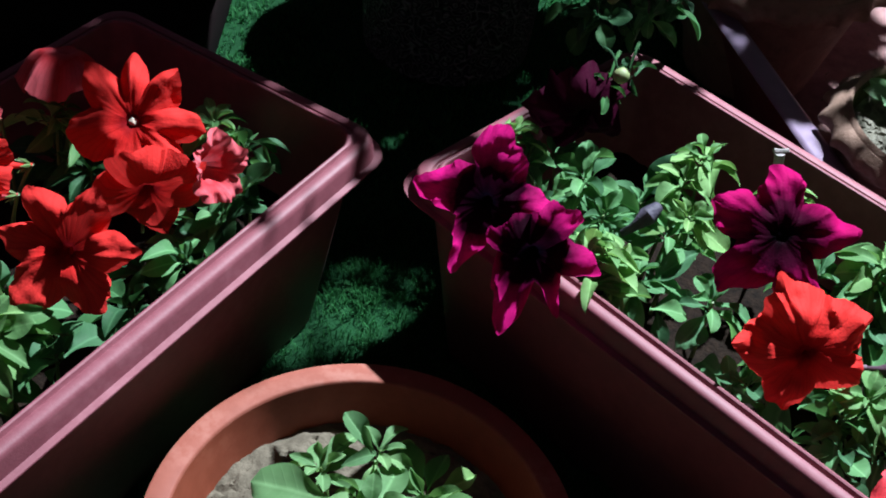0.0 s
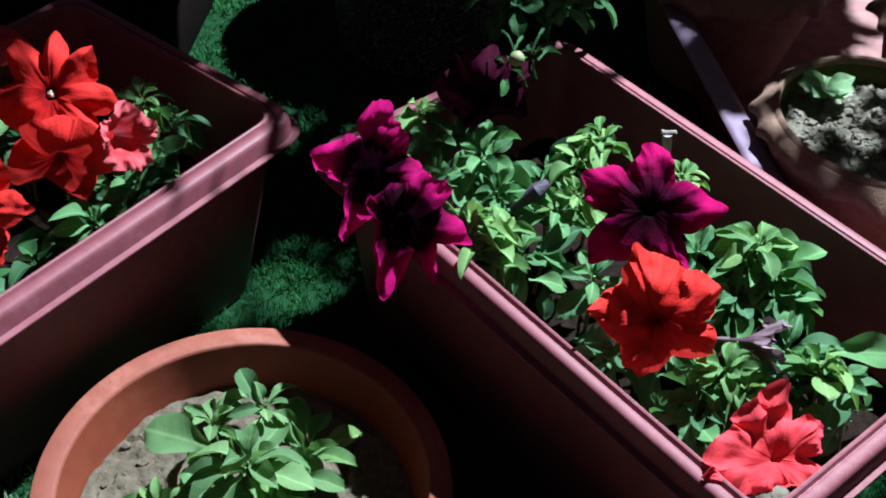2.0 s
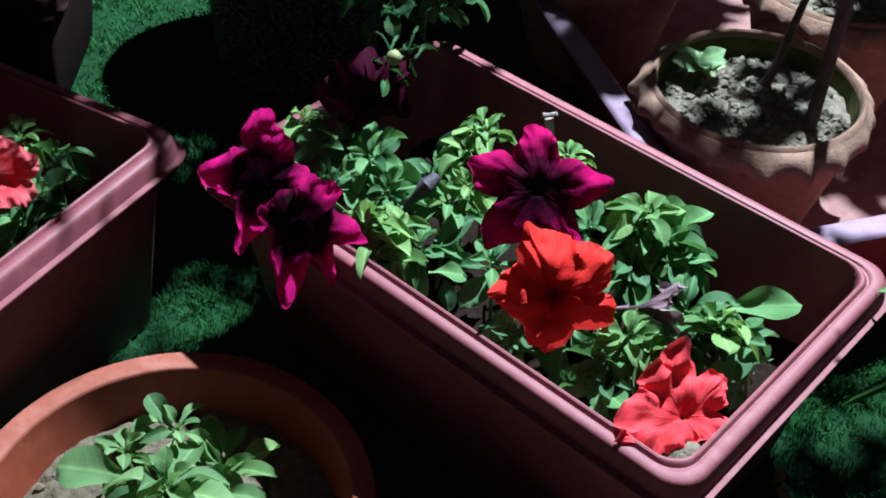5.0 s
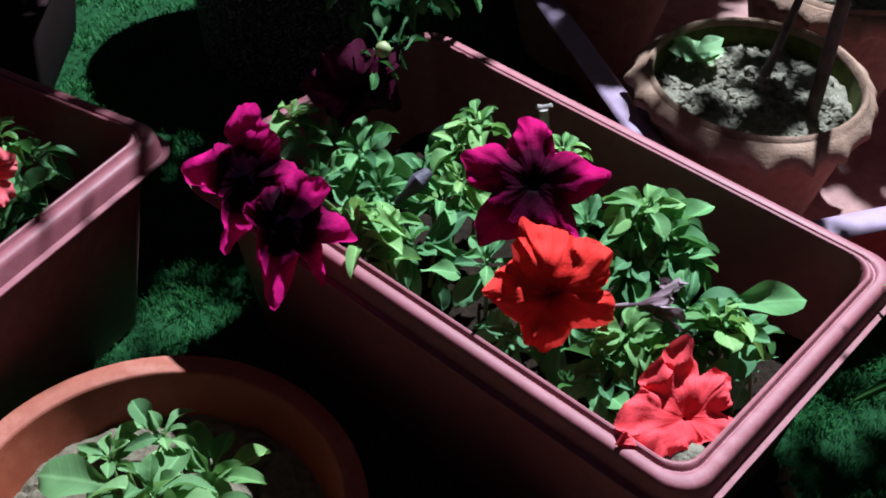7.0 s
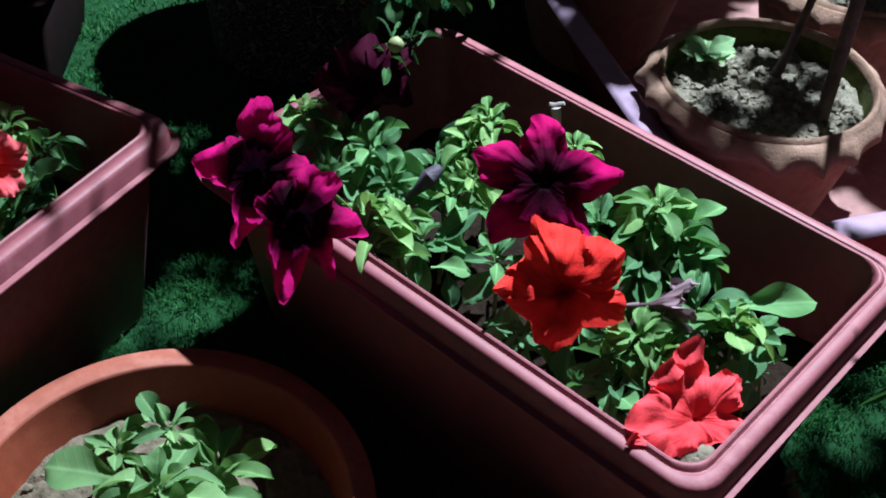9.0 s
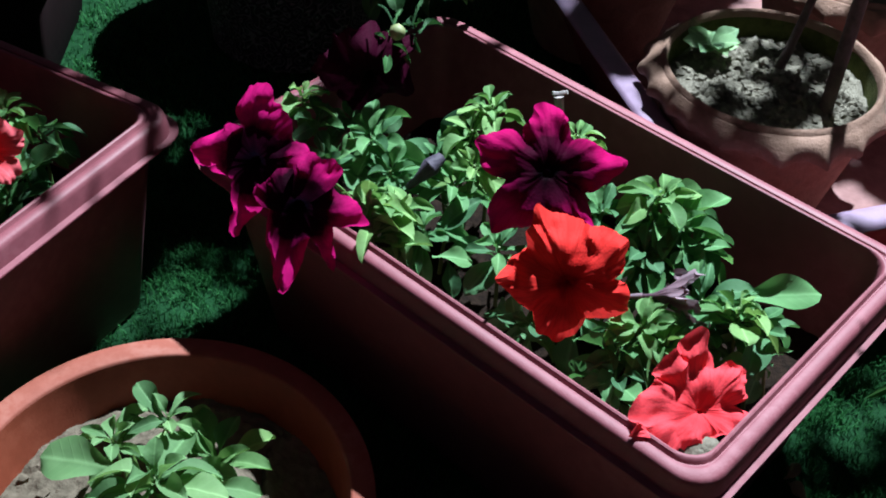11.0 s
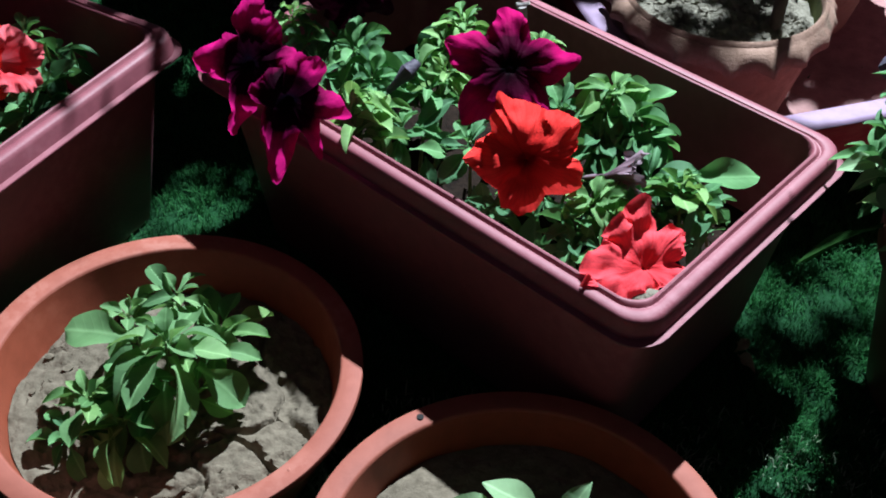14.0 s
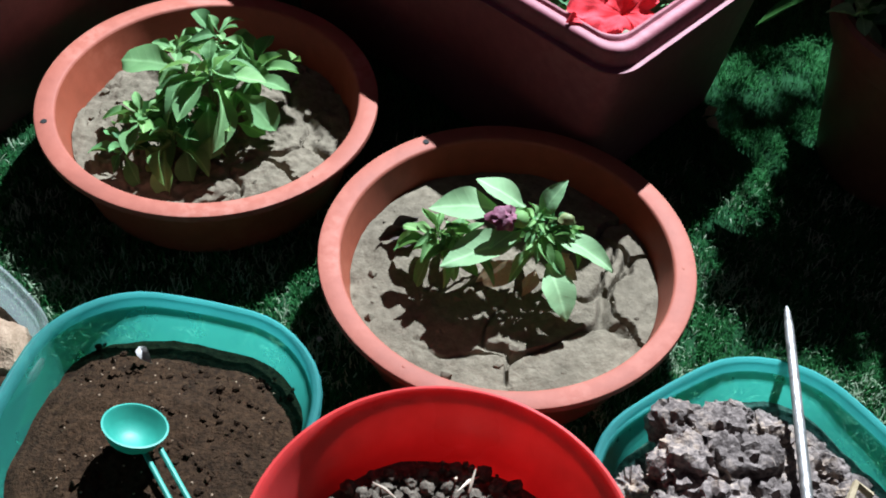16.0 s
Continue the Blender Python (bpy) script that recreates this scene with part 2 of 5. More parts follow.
M_PINKRED = petal("faded_pink_red_petal", (0.55, 0.12, 0.14), (0.55, 0.035, 0.045), (0.66, 0.12, 0.14), through_light=0.22)
M_PURPLE = petal("magenta_purple_petal", (0.002, 0.001, 0.003), (0.018, 0.001, 0.007), (0.68, 0.013, 0.200), through_light=0.46, reach=0.46)
M_PURPLE_OPEN = petal("open_magenta_petal", (0.002, 0.001, 0.002), (0.050, 0.002, 0.016), (0.42, 0.006, 0.105), through_light=0.32, reach=0.44)
# Wine red darkened well down, to paint the shade this bloom hangs in.
M_WINE = petal("shaded_wine_petal", (0.004, 0.001, 0.002), (0.016, 0.001, 0.006), (0.032, 0.003, 0.012), through_light=0.08)
M_BUD = surface("wine_bud", (0.07, 0.012, 0.03), (0.26, 0.08, 0.13), 0.7, 140, 60, 0.6, 300)
M_FADED = petal("dried_lilac_petal", (0.10, 0.06, 0.08), (0.17, 0.11, 0.13), (0.26, 0.19, 0.22), through_light=0.15)
M_INKY = surface("inky_flower_tube", (0.020, 0.016, 0.030), (0.060, 0.050, 0.075), 0.7, 90, 20, 0.5, 300)
M_PALEBUD = surface("pale_yellow_bud", (0.13, 0.17, 0.06), (0.22, 0.26, 0.11), 0.6, 90, 20, 0.2, 300)
M_CREAM = surface("cream_stamen", (0.5, 0.42, 0.30), (0.72, 0.62, 0.50), 0.6, 90, 20, 0.1, 300)
M_TEAL = milky_plastic("teal_box_plastic", (0.15, 0.70, 0.60), (0.55, 0.95, 0.88), 0.62)
M_TEALRIM = milky_plastic("teal_rim_plastic", (0.16, 0.58, 0.56), (0.45, 0.90, 0.86), 0.34, 0.22)
M_CLEAR = milky_plastic("clear_box_plastic", (0.80, 0.86, 0.86), (0.93, 0.96, 0.96), 0.78, 0.2)
M_SCOOP = surface("mint_plastic", (0.032, 0.340, 0.262), (0.046, 0.410, 0.315), 0.48, 60, 10, 0.03, 500, through_light=0.25)
M_REDBOWL = surface("red_plastic", (0.84, 0.080, 0.076), (0.90, 0.105, 0.100), 0.30, 60, 8, 0.03, 500, through_light=0.55, specular=0.5)
M_STEEL = surface("worn_steel", (0.20, 0.19, 0.18), (0.46, 0.44, 0.43), 0.5, 120, 40, 0.3, 600)
M_STEEL.node_tree.nodes["Principled BSDF"].inputs["Metallic"].default_value = 0.75
M_MAZE = maze_pot("dark_maze_relief_glaze")
# Dark plastic taken down to near black: the trough's shade is in this colour.
M_SHADEPOT = surface("shade_dark_maroon_plastic", (0.016, 0.009, 0.010), (0.024, 0.012, 0.013), 0.9, 80, 8, 0.08, 600, specular=0.05)
M_RUSSET = surface("russet_plastic", (0.14, 0.045, 0.030), (0.19, 0.065, 0.045), 0.5, 80, 8, 0.08, 600)
M_BLACK = surface("dark_hole", (0.004, 0.004, 0.004), (0.008, 0.007, 0.006), 0.9, 80, 8, 0.0, 600)
M_STRAW = surface("dry_straw_leaf", (0.30, 0.22, 0.12), (0.48, 0.38, 0.24), 0.8, 80, 20, 0.4, 400, through_light=0.2)
M_QUARTZ = surface("grey_flake", (0.30, 0.27, 0.26), (0.48, 0.44, 0.42), 0.35, 80, 20, 0.2, 400)


# ---- mesh building ----
def world_of(ob):
    m = ob.matrix_basis
    return world_of(ob.parent) @ ob.matrix_parent_inverse @ m if ob.parent else m


def under(ob, parent):
    ob.parent = parent
    ob.matrix_parent_inverse = world_of(parent).inverted()
    return ob


def mesh_from(name, verts, faces, material, smooth=True):
    me = bpy.data.meshes.new(name)
    me.from_pydata([tuple(v) for v in verts], [], faces)
    me.materials.append(material)
    if smooth:
        me.polygons.foreach_set("use_smooth", [True] * len(me.polygons))
    me.update()
    if smooth:
        me.set_sharp_from_angle(angle=radians(40))
    return me


def part(name, shape, material, parent=None, label="", smooth=True):
    """Links (verts, faces) as one mesh object, under a thing or a part where one is given."""
    ob = new(name, mesh_from(name, shape[0], shape[1], material, smooth))
    if parent:
        under(ob, parent)
    return tagged(ob, label)


def thing(name, at, label, category, group="", kind=""):
    ob = new(name)
    ob.empty_display_size = 0.02
    ob.location = at
    return tagged(ob, label, category, group, kind)


def joined(shapes):
    verts, faces = [], []
    for v, f in shapes:
        k = len(verts)
        verts += [tuple(p) for p in v]
        faces += [tuple(i + k for i in q) for q in f]
    return verts, faces


def loft(rings, cap_first=False, cap_last=False, closed=True):
    n = len(rings[0])
    verts = [tuple(p) for r in rings for p in r]
    faces = []
    for i in range(len(rings) - 1):
        for j in range(n if closed else n - 1):
            k = (j + 1) % n
            faces.append((i * n + j, i * n + k, (i + 1) * n + k, (i + 1) * n + j))
    if cap_first:
        faces.append(tuple(reversed(range(n))))
    if cap_last:
        faces.append(tuple((len(rings) - 1) * n + j for j in range(n)))
    return verts, faces


def rounded(length, width, r, z, m, n=7, bulge=0.0):
    """One ring: a rectangle with rounded corners, laid out by the matrix m. bulge bows its sides outwards."""
    ring = []
    hx, hy = length / 2, width / 2
    r = max(0.002, min(r, hx - 0.001, hy - 0.001))
    for cx, cy, a0 in ((hx - r, hy - r, 0), (-hx + r, hy - r, 90), (-hx + r, -hy + r, 180), (hx - r, -hy + r, 270)):
        for k in range(n):
            a = radians(a0 + 90 * k / (n - 1))
            ring.append(Vector((cx + r * math.cos(a), cy + r * math.sin(a), z)))
    full = []
    for i, p in enumerate(ring):
        q = ring[(i + 1) % len(ring)]
        full.append(p)
        if (q - p).length > 0.03:
            full += [p.lerp(q, k / 9) for k in range(1, 9)]
    out = []
    for p in full:
        if bulge:
            p = p + Vector((math.copysign(bulge * (1 - (p.y / hy) ** 2), p.x) if abs(p.x) > hx * 0.6 else 0, math.copysign(bulge * (1 - (p.x / hx) ** 2), p.y) if abs(p.y) > hy * 0.6 else 0, 0))
        out.append(m @ p)
    return out


def circle(r, z, m, n=72, wave=None):
    out = []
    for j in range(n):
        a = 2 * math.pi * j / n
        rr, dz = wave(a) if wave else (0, 0)
        out.append(m @ Vector(((r + rr) * math.cos(a), (r + rr) * math.sin(a), z + dz)))
    return out


def tube(points, radii, n=7):
    """A bent tube along points, closed at both ends."""
    pts = [Vector(p) for p in points]
    rings = []
    side = Vector((0.31, 0.87, 0.2))
    for i, p in enumerate(pts):
        d = (pts[min(i + 1, len(pts) - 1)] - pts[max(i - 1, 0)]).normalized()
        x = d.cross(side).normalized()
        y = d.cross(x)
        r = radii[i] if isinstance(radii, (list, tuple)) else radii
        rings.append([p + r * (math.cos(2 * math.pi * j / n) * x + math.sin(2 * math.pi * j / n) * y) for j in range(n)])
    return loft(rings, True, True)


def bent(a, b, sag, steps=6):
    a, b = Vector(a), Vector(b)
    return [a.lerp(b, k / steps) + Vector((0, 0, sag * math.sin(math.pi * k / steps))) for k in range(steps + 1)]


def lump(at, size, seed, rough=0.35, squash=0.8, sub=2):
    """A clod or pebble."""
    bm = bmesh.new()
    bmesh.ops.create_icosphere(bm, subdivisions=sub, radius=1.0)
    off = Vector((seed * 3.7, seed * 1.3, seed * 2.1))
    verts = []
    for v in bm.verts:
        d = 1 + rough * noise.noise(v.co * 1.1 + off) + rough * 0.55 * noise.noise(v.co * 2.7 + off) + rough * 0.32 * noise.noise(v.co * 6 + off) - rough * 0.30 * abs(noise.noise(v.co * 4.1 + off)) + rough * 0.2 * noise.noise(v.co * 13 + off)
        p = v.co * d * size
        verts.append((at[0] + p.x, at[1] + p.y, at[2] + p.z * squash))
    faces = [tuple(v.index for v in f.verts) for f in bm.faces]
    bm.free()
    return verts, faces


def soil_height(x, y, seed, amp, crack):
    p = Vector((x * 14 + seed * 7.1, y * 14 - seed * 3.3, seed))
    h = noise.noise(p) * 0.6 + noise.noise(p * 2.7) * 0.35 + noise.noise(p * 7) * 0.22 + noise.noise(p * 17) * 0.10
    z = amp * h * 0.8 - amp * 0.9 * max(0.0, noise.noise(p * 4.6) - 0.42) - amp * 0.8 * max(0.0, noise.noise(p * 11) - 0.45)
    if crack:
        d = noise.voronoi(Vector((x * 13 + seed + 0.35 * noise.noise(p * 2), y * 13 + seed * 2 + 0.35 * noise.noise(p * 2 + Vector((9, 9, 9))), seed)))[0]
        edge = d[1] - d[0]
        k = max(0.0, 1 - edge / 0.060)
        z -= crack * k * k * (3 - 2 * k) * max(0.0, min(1.0, -0.15 + 9.0 * x - 5.0 * y + 1.0 * noise.noise(p * 0.7)))
    return z


def soil_round(r, z, cx, cy, seed, amp=0.006, crack=0.0, dome=0.0, rings=44, n=110):
    rr = []
    for i in range(1, rings + 1):
        q = r * i / rings
        ring = []
        for j in range(n):
            a = 2 * math.pi * j / n
            x, y = q * math.cos(a), q * math.sin(a)
            ring.append((cx + x, cy + y, z + dome * (1 - (q / r) ** 2) + soil_height(x, y, seed, amp, crack)))
        rr.append(ring)
    v, f = loft(rr, True)
    return v, f


def soil_rect(length, width, z, m, seed, amp=0.006, crack=0.0, step=0.005):
    nx, ny = int(length / step), int(width / step)
    verts, faces = [], []
    for i in range(nx + 1):
        for j in range(ny + 1):
            x, y = (i / nx - 0.5) * length, (j / ny - 0.5) * width
            p = m @ Vector((x, y, 0))
            verts.append((p.x, p.y, z + soil_height(x, y, seed, amp, crack)))
    for i in range(nx):
        for j in range(ny):
            k = i * (ny + 1) + j
            faces.append((k, k + ny + 1, k + ny + 2, k + 1))
    return verts, faces


# ---- leaves, shoots and flowers ----
def leaf_mesh(name, material, width=0.45, arch=0.18, fold=0.12, wavy=0.03, point=0.55, seed=0, blunt=False, twist=0.0):
    """A unit leaf: base at the origin, tip at y = 1. A thin stalk widens into the blade, which arches, folds along its rib and twists."""
    rows, cols = 14, 6
    verts, faces = [], []
    for i in range(rows + 1):
        s = i / rows
        half = width / 2 * (math.sin(math.pi * s ** (1.30 - 0.45 * point)) ** (0.75 + 0.4 * point)) if 0 < s < 1 else 0.0
        if blunt:
            g = max(0.0, min(1.0, (s - 0.06) / 0.58))
            half = width / 2 * (0.13 + 0.87 * g * g * (3 - 2 * g)) * (1 if s < 0.64 else max(0.0, 1 - ((s - 0.64) / 0.36) ** 2.0) ** (0.50 + 0.45 * point))
        half = max(half, 0.035 * (1 - s) + 0.004)
        a = twist * s * s
        for j in range(cols + 1):
            u = 2 * j / cols - 1
            x = half * u * (1 + 0.06 * noise.noise(Vector((s * 6, u * 2, seed * 5.3))))
            z = fold * abs(u) ** 1.4 * half * 2.0 + wavy * u * u * math.sin(7 * s + seed * 2 + (1.7 if u > 0 else 0))
            x, z = x * math.cos(a) - z * math.sin(a), x * math.sin(a) + z * math.cos(a)
            z += -arch * s ** 2.2 + arch * 0.45 * s + 0.025 * noise.noise(Vector((x * 5, s * 5, seed * 3.1)))
            verts.append((x, s, z))
    for i in range(rows):
        for j in range(cols):
            k = i * (cols + 1) + j
            faces.append((k, k + 1, k + cols + 2, k + cols + 1))
    return mesh_from(name, verts, faces, material)


def leaf_set(name, material, **kw):
    return [leaf_mesh(name, material, width=w, arch=a, fold=f, wavy=wv, point=pt, seed=i, twist=tw, **kw) for i, (w, a, f, wv, pt, tw) in enumerate((
        (0.44, 0.45, 0.30, 0.050, 0.15, 0.2), (0.38, 0.75, 0.45, 0.06, 0.35, -0.5), (0.48, 0.22, 0.16, 0.06, 0.10, 0.0), (0.36, 0.60, 0.60, 0.06, 0.45, 0.6), (0.42, 1.00, 0.30, 0.07, 0.20, 0.3), (0.40, 0.30, 0.50, 0.07, 0.30, -0.3)))]


LEAVES = leaf_set("petunia_leaf", M_LEAF, blunt=True)
LEAVES_PALE = leaf_set("young_leaf", M_LEAF_PALE, blunt=True)
LEAVES_SHADED = leaf_set("shaded_leaf", M_LEAF_SHADED, blunt=True)
LEAVES_SOFT = leaf_set("soft_leaf", M_LEAF_SOFT, blunt=True)
LEAVES_SAGE = leaf_set("sage_leaf", M_LEAF_SAGE)
LEAVES_BROAD = [leaf_mesh("broad_leaf", M_LEAF_SAGE, w, a, 0.14, 0.03, 0.45, i, False, t) for i, (w, a, t) in enumerate(((0.52, 0.20, 0.0), (0.46, 0.34, 0.2), (0.50, 0.12, -0.2)))]
rng = random.Random(11)
LIFT = {}


def leaf(plant, meshes, base, tip, up=(0, 0, 1), wide=1.0, name="leaf"):
    """One leaf from base to tip, its face towards up."""
    base, tip, up = Vector(base), Vector(tip), Vector(up)
    if LIFT:
        tip = LIFT["now"](tip)
    y = tip - base
    size = y.length
    y.normalize()
    x = y.cross(up)
    if x.length < 1e-4:
        x = y.orthogonal()
    x.normalize()
    z = x.cross(y)
    m = Matrix((x * size * wide, y * size, z * size)).transposed().to_4x4()
    m.translation = base
    ob = new(name, rng.choice(meshes))
    ob.matrix_basis = m
    return under(ob, plant)


def shoot(plant, root, tip, count, size, meshes, top=None, spread=1.0, spin=None):
    """A leafy stem: large drooping leaves low down, a tight rosette at the tip."""
    root, tip = Vector(root), Vector(tip)
    path = bent(root, tip, 0.004)
    part("stem", tube(path, [0.0022 - 0.001 * k / 6 for k in range(7)], 6), M_STEM, plant)
    a = rng.uniform(0, 6.28) if spin is None else spin
    axis = (tip - root).normalized()
    for k in range(count):
        s = k / max(1, count - 1)
        p = root.lerp(tip, 0.50 + 0.50 * s ** 0.6)
        a += 2.4 + rng.uniform(-0.3, 0.3)
        rise = -0.15 + 1.25 * s ** 1.6 + rng.uniform(-0.15, 0.15)
        length = size * (1.1 - 0.62 * s) * rng.uniform(0.8, 1.2)
        d = (Vector((math.cos(a), math.sin(a), 0)) * spread + Vector((0, 0, rise)) + axis * 0.25).normalized()
        up = Vector((rng.gauss(0, 0.32), rng.gauss(0, 0.32), 1)) + 0.35 * axis
        leaf(plant, (top if top and s > 0.55 else meshes), p, p + d * length, up, rng.uniform(0.80, 1.15))


def rosette(plant, root, centre, count, size, meshes, droop=0.35, narrow=1.0, lean=0.0, stem=M_STEM):
    """A whorl of leaves at a stem's end: small upright ones inside, larger spreading ones outside. lean tips the whorl by chance."""
    root, centre = Vector(root), Vector(centre)
    part("stem", tube(bent(root, centre, 0.003), [0.0017 - 0.0008 * k / 6 for k in range(7)], 6), stem, plant)
    a = rng.uniform(0, 6.28)
    tip = Matrix.Rotation(rng.gauss(0, lean), 3, "X") @ Matrix.Rotation(rng.gauss(0, lean), 3, "Y") if lean else Matrix.Identity(3)
    for k in range(count):
        s = k / max(1, count - 1)
        a += 2.4 + rng.uniform(-0.35, 0.35)
        rise = 1.3 - (1.3 + droop) * s ** 0.7 + rng.uniform(-0.22, 0.22)
        length = size * (0.45 + 0.60 * s) * rng.uniform(0.75, 1.2)
        out = tip @ Vector((math.cos(a), math.sin(a), 0))
        d = tip @ Vector((math.cos(a), math.sin(a), rise)).normalized()
        base = centre - tip @ Vector((0, 0, 0.012 * s)) + out * 0.002
        up = tip @ Vector((rng.gauss(0, 0.3), rng.gauss(0, 0.3), 1)) - 0.5 * out * max(0, rise)
        leaf(plant, meshes, base, base + d * length, up, rng.uniform(0.85, 1.15) * narrow)


def corolla_shape(seed, lobes=5, notch=0.30, ruffle=0.06, back=0.10, crumple=0.0, cup=0.18, sharp=1.2, throat=0.055, droop=0.0, nr=20, nt=160):
    """An open petunia of unit radius round the z axis: a deep throat and flaring, fused lobes with creased middles.
    lobes: how many, or a list of (angle, size, breadth). droop lets the lower lobes hang back."""
    r = random.Random(seed)
    if isinstance(lobes, int):
        lobes = [(360 * k / lobes, r.uniform(0.84, 1.10), sharp) for k in range(lobes)]
    n = len(lobes)
    at = [radians(q[0]) for q in lobes]
    lobe_bend = [r.uniform(-0.20, 0.20) for _ in range(n)]
    rings = []
    for i in range(nr + 1):
        s = i / nr
        q = max(0.0, (s - 0.16) / 0.84)
        ring = []
        for j in range(nt):
            a = 2 * math.pi * j / nt
            k, u, other = 0, 0.5, 1
            for c in range(n):
                d = (a - at[c] + math.pi) % (2 * math.pi) - math.pi
                o = (c + (1 if d >= 0 else -1)) % n
                gap = ((at[o] - at[c]) if d >= 0 else (at[c] - at[o])) % (2 * math.pi)
                if abs(d) <= gap / 2 + 1e-6:
                    k, u, other = c, 0.5 * d / (gap / 2), o
                    break
            edge = (1 - notch) + notch * max(0.0, 1 - (abs(u) * 2) ** lobes[k][2]) + 0.04 * max(0, 1 - abs(u) * 8)
            edge *= lobes[k][1] * (1 - abs(u)) + lobes[other][1] * abs(u)
            edge *= 1 + 0.06 * noise.noise(Vector((math.cos(a) * 4, math.sin(a) * 4, seed))) + 0.025 * noise.noise(Vector((math.cos(a) * 15, math.sin(a) * 15, seed)))
            rad = throat * 1.5 + (edge - throat * 1.5) * q if s > 0.16 else throat + throat * 0.5 * s / 0.16
            z = (-0.55 * (1 - s / 0.16) if s < 0.16 else 0.0) + cup * (1 - (1 - q) ** 2.2) - back * q ** 2.6
            z += lobe_bend[k] * math.cos(math.pi * u) ** 2 * q ** 2
            z += 0.10 * q * q * math.cos(2 * math.pi * u) - 0.035 * q * math.exp(-(u * 9) ** 2)
            v = Vector((rad * math.cos(a) * 2.6, rad * math.sin(a) * 2.6, seed * 1.7))
            z += ruffle * q * noise.noise(v) + ruffle * 0.35 * q * q * noise.noise(v * 2.6)
            z += ruffle * 0.22 * q ** 4 * noise.noise(Vector((math.cos(a) * 11, math.sin(a) * 11, seed * 2.3)))
            z += 0.030 * q * noise.noise(Vector((math.cos(a) * 7, math.sin(a) * 7, seed * 4.1))) + 0.014 * q * noise.noise(Vector((math.cos(a) * 19, math.sin(a) * 19, seed * 1.9)))
            x, y = rad * math.cos(a), rad * math.sin(a)
            z -= droop * max(0.0, -y) ** 1.3
            if crumple:
                x += crumple * q * noise.noise(v * 1.1 + Vector((5, 1, 2)))
                y += crumple * q * noise.noise(v * 1.1 + Vector((1, 7, 3)))
                z += crumple * 1.5 * q * noise.noise(v * 1.3)
            ring.append((x, y, z))
        rings.append(ring)
    return loft(rings)


def facing(at, towards, spin, size):
    z = Vector(towards).normalized()
    m = z.to_track_quat("Z", "Y").to_matrix().to_4x4() @ Matrix.Rotation(radians(spin), 4, "Z") @ Matrix.Scale(size, 4)
    m.translation = Vector(at)
    return m


def flower(plant, at, towards, size, material, root, spin=0.0, seed=1, stamen=None, name="flower", label="", green=M_STEM, **kw):
    """A bloom on its stalk: corolla, tube, green calyx, and a stamen where it shows."""
    ob = part(name, corolla_shape(seed, **kw), material, None, label)
    ob.matrix_basis = facing(at, towards, spin, size)
    under(ob, plant)
    at, d = Vector(at), Vector(towards).normalized()
    end = at - d * size * 1.05
    under(part("flower_tube", tube([at - d * size * 0.3, at - d * size * 0.7, end], [size * 0.11, size * 0.07, size * 0.045], 10), material), ob)
    sepals = []
    for k in range(5):
        a = 2 * math.pi * k / 5
        x = d.orthogonal().normalized()
        y = d.cross(x)
        o = (math.cos(a) * x + math.sin(a) * y)
        sepals.append(tube([end, end + (d * 0.16 + o * 0.10) * size, end + (d * 0.34 + o * 0.17) * size], [size * 0.02, size * 0.045, size * 0.01], 5))
    under(part("calyx", joined(sepals), green), ob)
    under(part("stalk", tube(bent(root, end, 0.006), 0.0013, 6), green), ob)
    if stamen:
        under(part("stamen", lump(at - d * size * 0.03, size * 0.07, seed, 0.2, 1.0, 1), stamen), ob)
    return ob


# ---- ground ----
def ground_sheet():
    """One turf sheet that runs to the horizon, fine near the pots and coarse far away."""
    ticks = [-400, -60, -10, -3] + [-1.2 + 0.06 * k for k in range(61)] + [4.5, 12, 60, 400]
    n = len(ticks)
    verts = [(x, y + 0.4, (-0.003 + 0.002 * noise.noise(Vector((x * 9, y * 9, 1)))) if abs(x) < 3 and abs(y) < 3 else -0.003) for x in ticks for y in ticks]
    faces = [(i * n + j, (i + 1) * n + j, (i + 1) * n + j + 1, i * n + j + 1) for i in range(n - 1) for j in range(n - 1)]
    ob = part("ground", (verts, faces), M_TURF)
    tagged(ob, "dark green artificial turf laid flat under the pots", "turf", kind="structure")
    return ob


ground = ground_sheet()


